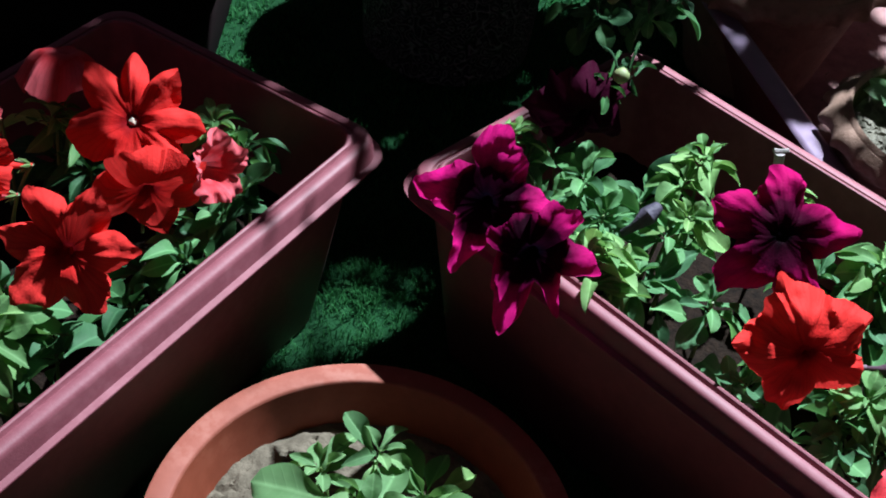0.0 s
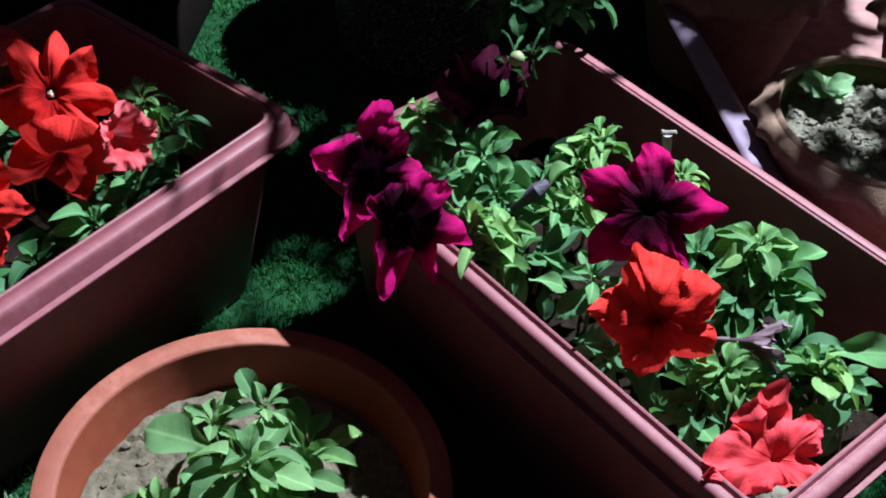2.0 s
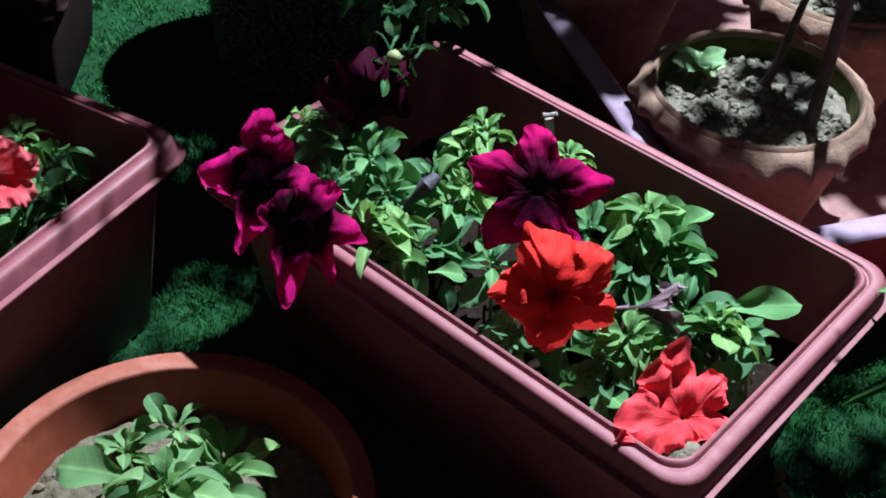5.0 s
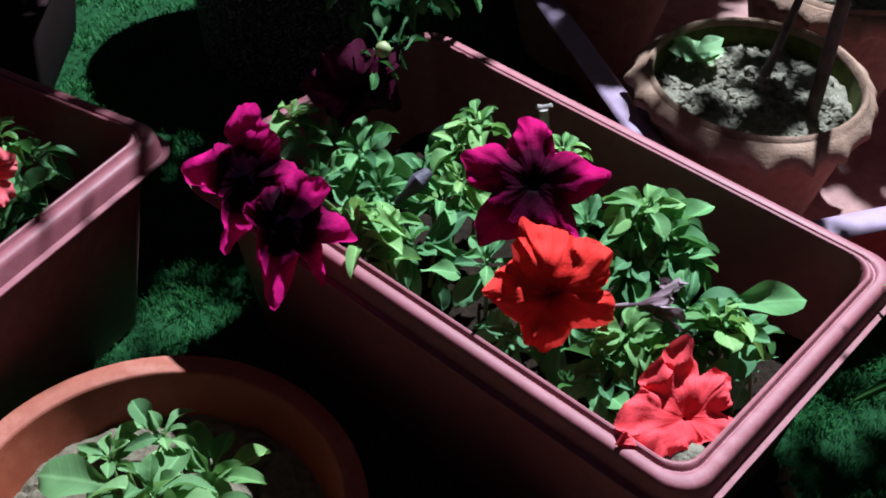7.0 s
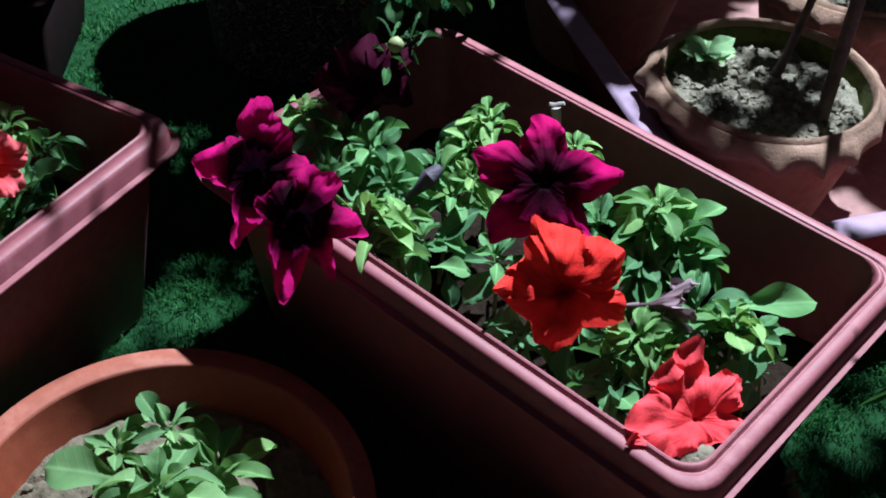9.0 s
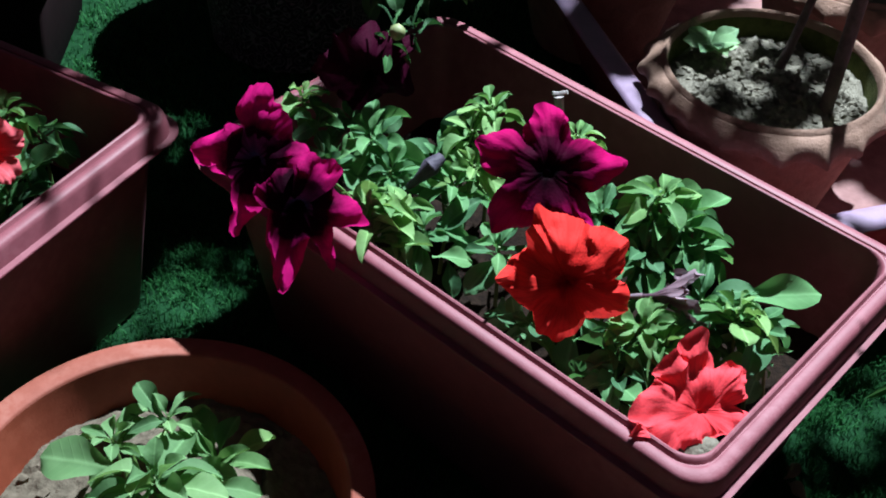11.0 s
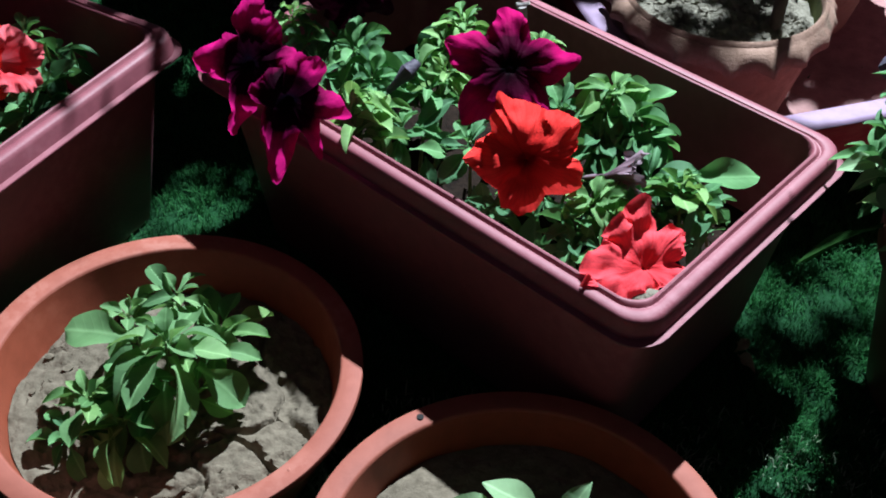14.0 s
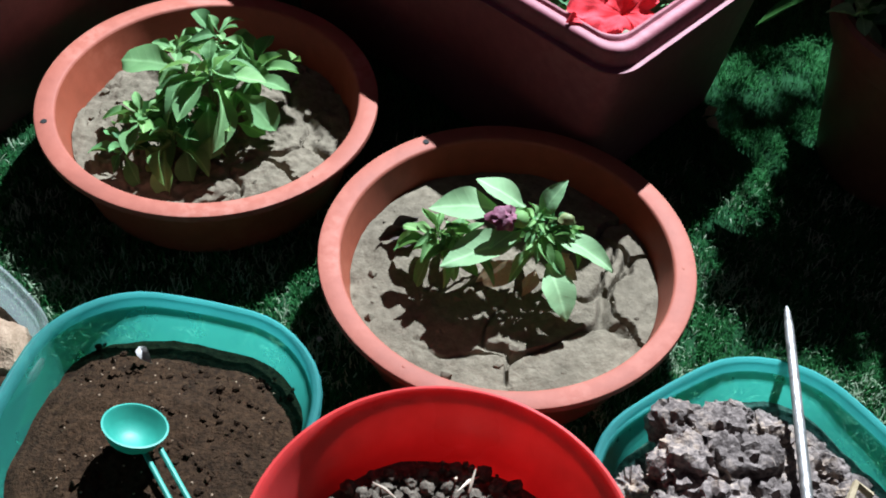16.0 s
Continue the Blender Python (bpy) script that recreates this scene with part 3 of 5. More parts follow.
# ---- containers ----
def planter(at, turn, length, width, height, material, label, soil_z, seed, group="planters"):
    """A rectangular trough: a flat flange with an inner bead and a groove, a plain skirt, and a thin lip at its foot."""
    ob = thing("planter", (at[0], at[1], 0), label, "planter", group)
    m = pose(at[0], at[1], 0, 0, 0, turn)
    h, k = height, height - 0.0160
    profile = ((0.036, 0.0, 0.020), (0.034, 0.002, 0.022), (0.0150, k - 0.0065, 0.018), (0.0110, k - 0.0030, 0.021), (0.0030, k - 0.0020, 0.024), (-0.0020, k - 0.0014, 0.026), (-0.0030, k - 0.0006, 0.026),
               (-0.0027, k + 0.0004, 0.026), (0.0018, k + 0.0010, 0.025), (0.0030, k + 0.0062, 0.023), (0.0043, h - 0.0044, 0.022), (0.0052, h - 0.0018, 0.021), (0.0070, h - 0.0004, 0.020),
               (0.0116, h, 0.019), (0.0132, h - 0.0006, 0.019), (0.0140, h - 0.0022, 0.019), (0.0149, h - 0.0024, 0.019), (0.0156, h - 0.0012, 0.019), (0.0164, h + 0.0004, 0.019), (0.0176, h + 0.0009, 0.019), (0.0188, h + 0.0004, 0.018), (0.0196, h - 0.0014, 0.018), (0.0202, h - 0.009, 0.018), (0.040, 0.012, 0.018))
    rings = [rounded(length - 2 * i, width - 2 * i, r, z, m) for i, z, r in profile]
    under(part("trough", loft(rings, True, True), material), ob)
    ledge = [rounded(length - 2 * i, width - 2 * i, 0.02, z, m) for i, z in ((0.0225, h - 0.062), (0.0210, h - 0.058), (0.0225, h - 0.054))]
    under(part("inner_ledge", loft(ledge), material), ob)
    inset = 0.021 + 0.019 * (h - soil_z) / h
    under(part("soil", soil_rect(length - 2 * inset, width - 2 * inset, soil_z, m, seed, 0.010), M_SHADESOIL, None, "dark crumbly soil"), ob)
    return ob


def moved(shape, m):
    return [tuple(m @ Vector(p)) for p in shape[0]], shape[1]


def bowl(at, height, radius, label, soil_z, seed, holes, dimples, crack=0.009, amp=0.011):
    """A shallow round pan with a flat flange and small hanging holes in it."""
    ob = thing("planter_bowl", (at[0], at[1], 0), label, "bowl", "shallow terracotta bowls")
    m = pose(at[0], at[1], 0)
    h, k = height, radius / 0.1506
    profile = ((0.1326, h - 0.0030), (0.1318, h - 0.0070), (0.1306, h - 0.014), (0.117, 0.006), (0.115, 0.0), (0.120, 0.002), (0.1372, h - 0.012), (0.1392, h - 0.0072))
    rim = ((0.1392, h - 0.0072), (0.1490, h - 0.0068), (0.1503, h - 0.0060), (0.1506, h - 0.0018), (0.1500, h - 0.0004), (0.1490, h), (0.1350, h - 0.0006), (0.1337, h - 0.0011), (0.1331, h - 0.0020), (0.1326, h - 0.0030))
    under(part("pan", loft([circle(r * k, z, m, 110) for r, z in profile]), M_BOWL), ob)
    under(part("flange", loft([circle(r * k, z, m, 110) for r, z in rim]), M_BOWLRIM, None, "flat flange with its sheen put into a paler colour"), ob)
    for a in dimples:
        c = m @ Vector((0.1400 * k * math.cos(radians(a)), 0.1400 * k * math.sin(radians(a)), h - 0.0011))
        under(part("moulding_mark", lump(c, 0.0022, a, 0.3, 0.5, 2), M_BOWLRIM), ob)
    for a in holes:
        c = m @ Vector((0.1420 * k * math.cos(radians(a)), 0.1420 * k * math.sin(radians(a)), h - 0.0008))
        mm = Matrix.Translation(c) @ m.to_3x3().to_4x4()
        under(part("hanging_hole", loft([circle(0.0026, 0.0, mm, 16), circle(0.0026, 0.0012, mm, 16), circle(0.0021, 0.0013, mm, 16)], True, True), M_BLACK, None, "small dark hole in the flange"), ob)
    r = (0.1195 + 0.0105 * soil_z / h) * k
    under(part("soil", moved(soil_round(r, soil_z, 0, 0, seed, amp, crack, 0.006, 120, 300), m), M_SOIL, None, "dry cracked grey-brown soil"), ob)
    clods = []
    rr = random.Random(seed)
    for n in range(70):
        q, a = r * 0.93 * math.sqrt(rr.random()), rr.uniform(0, 6.28)
        s = rr.choice((0.0012, 0.0018, 0.0026, 0.0045))
        x, y = q * math.cos(a), q * math.sin(a)
        clods.append(lump(m @ Vector((x, y, soil_z + 0.004 * (1 - (q / r) ** 2) + soil_height(x, y, seed, amp, 0) + s * 0.2)), s, n, 0.4, 0.7, 1))
    under(tagged(part("soil_crumb_scatter", joined(clods), M_SOIL), kind="stuff"), ob)
    return ob


PLANTER_RIGHT = ((0.3721, 0.7195), 139.6)
planter(PLANTER_RIGHT[0], 139.6, 0.453, 0.275, 0.19, M_PLANTER, "rose-brown plastic trough planter full of purple and red petunias", 0.104, 3)
LP_TURN = 62.5
lp_dir, lp_side = Vector((math.cos(radians(LP_TURN)), math.sin(radians(LP_TURN)), 0)), Vector((-math.sin(radians(LP_TURN)), math.cos(radians(LP_TURN)), 0))
lp_corner = Vector((0.1031, 0.7994, 0))
lp_mid = lp_corner - lp_dir * 0.2265 + lp_side * 0.1375
planter(lp_mid.xy, LP_TURN, 0.453, 0.275, 0.19, M_PLANTER, "rose-brown plastic trough planter with scarlet petunias", 0.104, 5)
planter((-0.305, 1.140), 3.0, 0.448, 0.262, 0.163, M_SHADEPOT, "dark maroon trough planter, its colour deepened for shade", 0.10, 8)
bowl((0.1255, 0.5298), 0.0747, 0.1442, "round terracotta-coloured plastic bowl with a green petunia seedling", 0.035, 2, (201,), (79, -41), amp=0.015, crack=0.016)
bowl((0.3843, 0.3757), 0.0747, 0.1442, "round terracotta-coloured plastic bowl with a budding petunia in cracked soil", 0.043, 4, (121.3,), (239, -1), amp=0.0065, crack=0.0110)


def scalloped_pot(at, floor, height, radius, label, soil=True, seed=1):
    """A hand-thrown clay pot with a frilled flange."""
    ob = thing("clay_pot", (at[0], at[1], floor), label, "flower pot", "scalloped clay pots")
    m = pose(at[0], at[1], floor)
    h, r = height, radius

    def frill(amount, drop):
        def wave(a):
            w = (1 - abs(math.sin(a * 9.5 + 0.7 * math.sin(2 * a + seed) + 0.4 * math.sin(5 * a)))) ** 1.3 * (0.65 + 0.35 * math.sin(3 * a + seed))
            return amount * (w - 0.4) + 0.0018 * math.sin(3 * a + seed), -drop * w + 0.0015 * math.sin(2 * a + seed)
        return wave
    n = 228
    rings = [circle(r * 0.60, 0.0, m, n), circle(r * 0.62, 0.004, m, n), circle(r * 0.85, h - 0.036, m, n), circle(r * 0.88, h - 0.027, m, n), circle(r * 0.975, h - 0.024, m, n, frill(0.0105, 0.003)),
             circle(r * 0.992, h - 0.021, m, n, frill(0.0105, 0.003)), circle(r * 0.985, h - 0.016, m, n, frill(0.008, 0.002)), circle(r * 0.95, h - 0.010, m, n, frill(0.003, 0.001)),
             circle(r * 0.90, h - 0.0055, m, n, frill(0.001, 0.0)), circle(r * 0.872, h - 0.0045, m, n), circle(r * 0.856, h - 0.001, m, n), circle(r * 0.838, h, m, n), circle(r * 0.822, h - 0.002, m, n), circle(r * 0.815, h - 0.008, m, n)]
    under(part("clay_body", loft(rings, True, False), M_CLAY), ob)
    inner = [circle(r * 0.815, h - 0.008, m, n), circle(r * 0.80, h - 0.028, m, n), circle(r * 0.76, h - 0.060, m, n)]
    under(part("mossy_lining", loft(inner, False, True), M_MOSS, None, "green mossy inner wall"), ob)
    if soil:
        under(part("soil", soil_round(r * 0.795, floor + h - 0.030, at[0], at[1], seed, 0.018, 0.0, 0.006, 70, 190), M_POTSOIL, None, "lumpy grey soil"), ob)
        cl = []
        rr = random.Random(seed + 50)
        for k in range(420):
            q, a = r * 0.74 * math.sqrt(rr.random()), rr.uniform(0, 6.28)
            s = rr.choice((0.0014, 0.002, 0.003, 0.0042, 0.0060))
            x, y = q * math.cos(a), q * math.sin(a)
            cl.append(lump((at[0] + x, at[1] + y, floor + h - 0.030 + 0.006 * (1 - (q / r / 0.795) ** 2) + soil_height(x, y, seed, 0.012, 0) + s * 0.1), s, k, 0.8, 0.75, 2 if s > 0.0025 else 1))
        under(tagged(part("clod_scatter", joined(cl), M_POTSOIL), kind="stuff"), ob)
    return ob


def tray():
    """A shallow pink tray with a broad pale flange, under the clay pots."""
    turn = 19.0
    ux, uy = Vector((math.cos(radians(turn)), math.sin(radians(turn)), 0)), Vector((-math.sin(radians(turn)), math.cos(radians(turn)), 0))
    c = Vector((0.519, 0.753, 0)) + ux * 0.303 + uy * 0.45
    ob = thing("plant_tray", (c.x, c.y, 0), "long shallow pink plastic tray with a pale flange holding clay pots", "tray")
    m = pose(c.x, c.y, 0, 0, 0, turn)
    body = ((0.060, 0.0, 0.03), (0.058, 0.002, 0.03), (0.009, 0.112, 0.03), (0.010, 0.1135, 0.03), (0.026, 0.1135, 0.03), (0.028, 0.108, 0.03), (0.066, 0.009, 0.03))
    under(part("tray_body", loft([rounded(0.594 - 2 * i, 0.90 - 2 * i, r, z, m) for i, z, r in body], True, True), M_TRAY), ob)
    lip = ((0.012, 0.1135), (0.001, 0.1130), (0.0, 0.1145), (0.001, 0.1165), (0.004, 0.1180), (0.0185, 0.1180), (0.0225, 0.1170), (0.0265, 0.1140), (0.026, 0.1135))
    under(part("silt_layer", soil_rect(0.60 - 0.132, 0.90 - 0.132, 0.0115, m, 44, 0.002, 0.0, 0.02), M_SILT, None, "thin film of pale pinkish dirt"), ob)
    under(part("flange", loft([rounded(0.594 - 2 * i, 0.90 - 2 * i, 0.03, z, m) for i, z in lip]), M_TRAYRIM, None, "pale lavender flange"), ob)
    return ob


tray()
scalloped_pot((0.582, 0.963), 0.009, 0.146, 0.112, "weathered clay pot with frilled rim, grey soil and a seedling", True, 6)
scalloped_pot((0.457, 1.231), 0.009, 0.146, 0.112, "weathered clay pot with frilled rim standing in shade", True, 9)
scalloped_pot((0.709, 1.173), 0.009, 0.146, 0.112, "weathered clay pot with frilled rim and dark soil", True, 12)


def maze_cylinder():
    at = (0.123, 1.218)
    ob = thing("relief_pot", (at[0], at[1], 0), "dark cylindrical pot with a winding raised pattern", "flower pot")
    m = pose(at[0], at[1], 0)
    p = ((0.088, 0.0), (0.092, 0.003), (0.102, 0.178), (0.106, 0.183), (0.109, 0.190), (0.109, 0.213), (0.105, 0.220), (0.098, 0.220), (0.094, 0.211), (0.090, 0.17))
    under(part("pot_wall", loft([circle(r, z, m, 96) for r, z in p], True, True), M_MAZE), ob)
    under(part("soil", soil_round(0.092, 0.192, at[0], at[1], 21, 0.006, 0.0, 0.003, 20, 60), M_DARKSOIL), ob)
    return ob


maze_cylinder()


def russet_pot():
    at = (0.752, 0.598)
    ob = thing("nursery_pot", (at[0], at[1], 0), "russet plastic pot in shade with a leafy dark-budded plant", "flower pot")
    m = pose(at[0], at[1], 0)
    p = ((0.075, 0.0), (0.078, 0.003), (0.098, 0.135), (0.104, 0.137), (0.106, 0.142), (0.108, 0.165), (0.105, 0.169), (0.100, 0.169), (0.096, 0.162), (0.090, 0.12))
    under(part("pot_wall", loft([circle(r, z, m, 80) for r, z in p], True, True), M_RUSSET), ob)
    under(part("soil", soil_round(0.095, 0.145, at[0], at[1], 23, 0.006, 0.0, 0.003, 20, 60), M_DARKSOIL), ob)
    return ob


russet_pot()


def food_box(at, turn, size, height, wall_mat, rim_mat, label, fill, fill_mat, seed, bulge=0.010, corner=0.062):
    """A squarish plastic box with bowed sides and a broad rolled rim."""
    ob = thing("plastic_box", (at[0], at[1], 0), label, "container", "plastic boxes")
    m = pose(at[0], at[1], 0.002, 0, 0, turn)
    h = height - 0.002
    wall = ((0.024, 0.0), (0.020, 0.002), (0.0080, h - 0.020), (0.0066, h - 0.010), (0.0073, h - 0.010), (0.0088, h - 0.020), (0.0210, 0.003))
    under(part("box_wall", loft([rounded(size - 2 * i, size - 2 * i, corner - i, z, m, 9, bulge) for i, z in wall], True, True), wall_mat), ob)
    rim = ((0.0065, h - 0.010), (0.0030, h - 0.0105), (0.0004, h - 0.009), (0.0, h - 0.004), (0.0012, h - 0.001), (0.0032, h), (0.0055, h - 0.0010), (0.0072, h - 0.004), (0.0074, h - 0.010))
    under(part("rim", loft([rounded(size - 2 * i, size - 2 * i, corner - i, z, m, 9, bulge) for i, z in rim]), rim_mat), ob)
    if fill:
        rings = []
        s = size - 0.0296
        for k in range(1, 41):
            q = k / 40
            rr = []
            for p0 in rounded(s, s, corner - 0.017, 0, Matrix.Identity(4), 9, bulge):
                p = p0 * q
                w = m @ p
                rr.append((w.x, w.y, fill + 0.009 * (1 - q * q) + soil_height(p.x, p.y, seed, 0.012, 0.0)))
            rings.append(rr)
        rings.append([tuple(w) for w in rounded(s - 0.012, s - 0.012, corner - 0.02, 0.003, m, 9, bulge)])
        under(part("soil", loft(rings, True), fill_mat, None, "heap of soil inside"), ob)
    return ob


food_box((0.150, 0.204), -8.0, 0.198, 0.070, M_TEAL, M_TEALRIM, "teal translucent plastic box half full of dark potting soil", 0.031, M_DARKSOIL, 31)
food_box((0.565, 0.182), 37.0, 0.201, 0.066, M_TEAL, M_TEALRIM, "teal translucent plastic box full of grey clods", 0.028, M_ROCK, 33)
food_box((-0.0305, 0.262), 48.0, 0.149, 0.056, M_CLEAR, M_CLEAR, "clear plastic box holding tan soil lumps", 0.027, M_DARKSOIL, 35, 0.008, 0.046)


def red_tub():
    at = (0.349, 0.103)
    ob = thing("red_bowl", (at[0], at[1], 0), "bright red plastic bowl holding brown pellets", "bowl")
    m = pose(at[0], at[1], 0.0)
    h = 0.110
    p = ((0.086, 0.0), (0.089, 0.002), (0.1140, h - 0.008), (0.1170, h - 0.006), (0.1193, h - 0.003), (0.1190, h - 0.0005), (0.1170, h), (0.1152, h - 0.0015), (0.1130, h - 0.008), (0.088, 0.004))
    under(part("bowl_wall", loft([circle(r, z, m, 110) for r, z in p], True, True), M_REDBOWL), ob)
    return ob


red_tub()
under(part("pellet_bed", soil_round(0.099, 0.050, 0.349, 0.103, 41, 0.008, 0.0, 0.004, 24, 70), M_GRAVEL), tagged(thing("pellets", (0.349, 0.103, 0.05), "brown soil pellets heaped in the red bowl", "pellets", kind="stuff")))


# ---- plants in the right planter ----
def over_rim(at, turn, length, width):
    """Keeps a leaf tip inside the trough's wall."""
    inv = pose(at[0], at[1], 0, 0, 0, turn).inverted()

    def lift(p):
        q = inv @ Vector(p)
        q.x = max(-length / 2 + 0.038, min(length / 2 - 0.038, q.x))
        q.y = max(-width / 2 + 0.040, min(width / 2 - 0.040, q.y))
        return inv.inverted() @ q
    return lift


def whorls(plant, rows, meshes, droop):
    """Leafy shoots out of the soil: rows of x, y, z, leaves and leaf length."""
    for x, y, z, count, size in rows:
        root = (x + rng.uniform(-0.015, 0.015), y + rng.uniform(-0.015, 0.015), 0.100)
        rosette(plant, root, (x, y, z), int(count * 1.5) + 3, size * 1.38, meshes, droop, 1.22, 0.25)


def right_plants():
    LIFT["now"] = over_rim(PLANTER_RIGHT[0], 139.6, 0.453, 0.275)
    ob = thing("petunia_plant", (0.372, 0.720, 0.118), "petunias with fresh green leaves, magenta and scarlet blooms", "plant")
    young = ((0.193, 0.797, 0.212, 10, 0.0230), (0.250, 0.693, 0.200, 13, 0.0250), (0.270, 0.694, 0.192, 10, 0.0240), (0.333, 0.796, 0.214, 9, 0.0230), (0.319, 0.775, 0.205, 8, 0.0210), (0.397, 0.783, 0.200, 8, 0.0200), (0.449, 0.702, 0.215, 10, 0.0250), (0.495, 0.623, 0.190, 9, 0.0240), (0.432, 0.608, 0.184, 12, 0.0220), (0.446, 0.599, 0.178, 11, 0.0210), (0.322, 0.743, 0.198, 9, 0.0220), (0.255, 0.677, 0.188, 8, 0.0220))
    middle = ((0.205, 0.781, 0.198, 7, 0.0240), (0.246, 0.769, 0.198, 9, 0.0280), (0.262, 0.741, 0.190, 6, 0.0270), (0.308, 0.730, 0.190, 6, 0.0260), (0.412, 0.708, 0.192, 7, 0.0250), (0.462, 0.691, 0.200, 10, 0.0330), (0.472, 0.680, 0.190, 8, 0.0280), (0.439, 0.673, 0.188, 8, 0.0290), (0.453, 0.664, 0.182, 7, 0.0270), (0.474, 0.635, 0.184, 8, 0.0300), (0.507, 0.618, 0.180, 6, 0.0300), (0.220, 0.754, 0.188, 5, 0.0290), (0.442, 0.695, 0.196, 5, 0.0320))
    low = ((0.287, 0.700, 0.172, 8, 0.0310), (0.420, 0.605, 0.168, 9, 0.0250), (0.418, 0.584, 0.160, 8, 0.0270), (0.444, 0.586, 0.166, 7, 0.0230), (0.356, 0.634, 0.150, 5, 0.0260), (0.516, 0.608, 0.158, 5, 0.0270), (0.342, 0.689, 0.170, 6, 0.0280), (0.274, 0.755, 0.170, 7, 0.0280), (0.226, 0.817, 0.178, 8, 0.0260), (0.367, 0.636, 0.150, 5, 0.0260), (0.483, 0.628, 0.162, 6, 0.0260), (0.397, 0.645, 0.160, 7, 0.0280), (0.294, 0.781, 0.172, 5, 0.0260))
    whorls(ob, young, LEAVES_PALE, 0.25)
    whorls(ob, middle, LEAVES, 0.45)
    whorls(ob, low, LEAVES, 0.5)
    leaf(ob, LEAVES_SHADED[2:3], (0.295, 0.790, 0.165), (0.317, 0.801, 0.205), (-0.5, -0.75, 0.45), 1.05)
    leaf(ob, LEAVES[2:3], (0.296, 0.669, 0.176), (0.325, 0.675, 0.170), (0.05, -0.25, 1), 1.05)
    leaf(ob, LEAVES[0:1], (0.333, 0.723, 0.186), (0.302, 0.698, 0.182), (0, -0.3, 1), 0.95)
    leaf(ob, LEAVES[2:3], (0.492, 0.652, 0.165), (0.566, 0.668, 0.168), (-0.1, -0.45, 1), 0.66)
    leaf(ob, LEAVES[1:2], (0.500, 0.648, 0.160), (0.540, 0.640, 0.150), (0.1, -0.45, 1), 0.8)
    leaf(ob, LEAVES[1:2], (0.499, 0.625, 0.180), (0.532, 0.626, 0.180), (0, -0.3, 1), 0.7)
    leaf(ob, LEAVES[3:4], (0.501, 0.622, 0.176), (0.530, 0.613, 0.166), (0.2, -0.3, 1), 0.7)
    leaf(ob, LEAVES[1:2], (0.462, 0.689, 0.200), (0.491, 0.693, 0.204), (0, -0.3, 1), 0.62)
    leaf(ob, LEAVES[5:6], (0.457, 0.693, 0.198), (0.420, 0.698, 0.196), (0, -0.3, 1), 0.62)
    leaf(ob, LEAVES[3:4], (0.469, 0.682, 0.186), (0.504, 0.679, 0.182), (0, -0.4, 1), 0.6)
    leaf(ob, LEAVES_SHADED[0:1], (0.307, 0.693, 0.150), (0.312, 0.669, 0.140), (0, -0.4, 1), 1.2)
    leaf(ob, LEAVES[0:1], (0.240, 0.756, 0.188), (0.213, 0.748, 0.190), (0, -0.3, 1), 0.95)
    leaf(ob, LEAVES[3:4], (0.418, 0.582, 0.158), (0.428, 0.567, 0.150), (-0.6, -0.3, 0.6), 0.55)
    LIFT.clear()
    leaf(ob, LEAVES_PALE[1:2], (0.253, 0.677, 0.190), (0.251, 0.649, 0.198), (0, -0.4, 1), 0.9)
    magenta = "magenta petunia bloom with a black throat"
    flower(ob, (0.176, 0.688, 0.234), (-0.42, -0.80, 0.36), 0.049, M_PURPLE, (0.215, 0.769, 0.15), 0, 3, None, label=magenta, ruffle=0.26, crumple=0.08, back=0.30, notch=0.52, cup=0.10, lobes=((2, 0.92, 1.7), (95, 1.02, 1.5), (192, 1.18, 0.9), (264, 1.22, 0.8), (322, 0.78, 1.8)))
    flower(ob, (0.209, 0.655, 0.226), (-0.10, -0.94, 0.20), 0.046, M_PURPLE, (0.246, 0.733, 0.15), 0, 5, None, label=magenta, ruffle=0.26, crumple=0.08, back=0.34, notch=0.52, cup=0.14, lobes=((-8, 0.95, 1.8), (62, 0.92, 1.9), (160, 0.62, 1.6), (262, 1.50, 0.7), (300, 1.05, 0.8)))
    flower(ob, (0.369, 0.688, 0.240), (0.04, -0.72, 0.66), 0.048, M_PURPLE_OPEN, (0.352, 0.739, 0.15), 0, 7, None, label=magenta, ruffle=0.26, back=0.26, notch=0.44, crumple=0.10, throat=0.04, droop=0.15, lobes=((6, 1.06, 1.1), (97, 0.96, 1.3), (160, 1.04, 1.3), (228, 1.10, 1.3), (300, 1.06, 1.4)))
    flower(ob, (0.381, 0.608, 0.218), (-0.05, -0.82, 0.54), 0.041, M_RED, (0.389, 0.648, 0.15), 0, 9, None, label="scarlet petunia bloom with pointed lobes", ruffle=0.30, back=0.34, notch=0.28, crumple=0.10, throat=0.02, droop=0.30, lobes=((40, 1.04, 1.2), (118, 1.18, 0.9), (182, 1.04, 1.1), (268, 0.96, 1.6), (338, 1.04, 1.5)))
    flower(ob, (0.462, 0.543, 0.180), (0.16, -0.46, 0.86), 0.035, M_CORAL, (0.446, 0.594, 0.14), 0, 12, None, label="crumpled coral-red petunia bloom", ruffle=0.24, back=-0.05, crumple=0.20, notch=0.34, cup=0.26, throat=0.025, lobes=((24, 1.05, 1.6), (82, 1.16, 1.4), (190, 1.52, 0.8), (255, 0.62, 1.8), (322, 0.92, 2.0)))
    flower(ob, (0.241, 0.815, 0.220), (0.12, -0.92, -0.10), 0.042, M_WINE, (0.246, 0.830, 0.190), 40, 14, None, label="drooping wine petunia bloom with shade put into its colour", green=M_LEAF_SHADED, ruffle=0.2, back=0.5, crumple=0.16, notch=0.25)
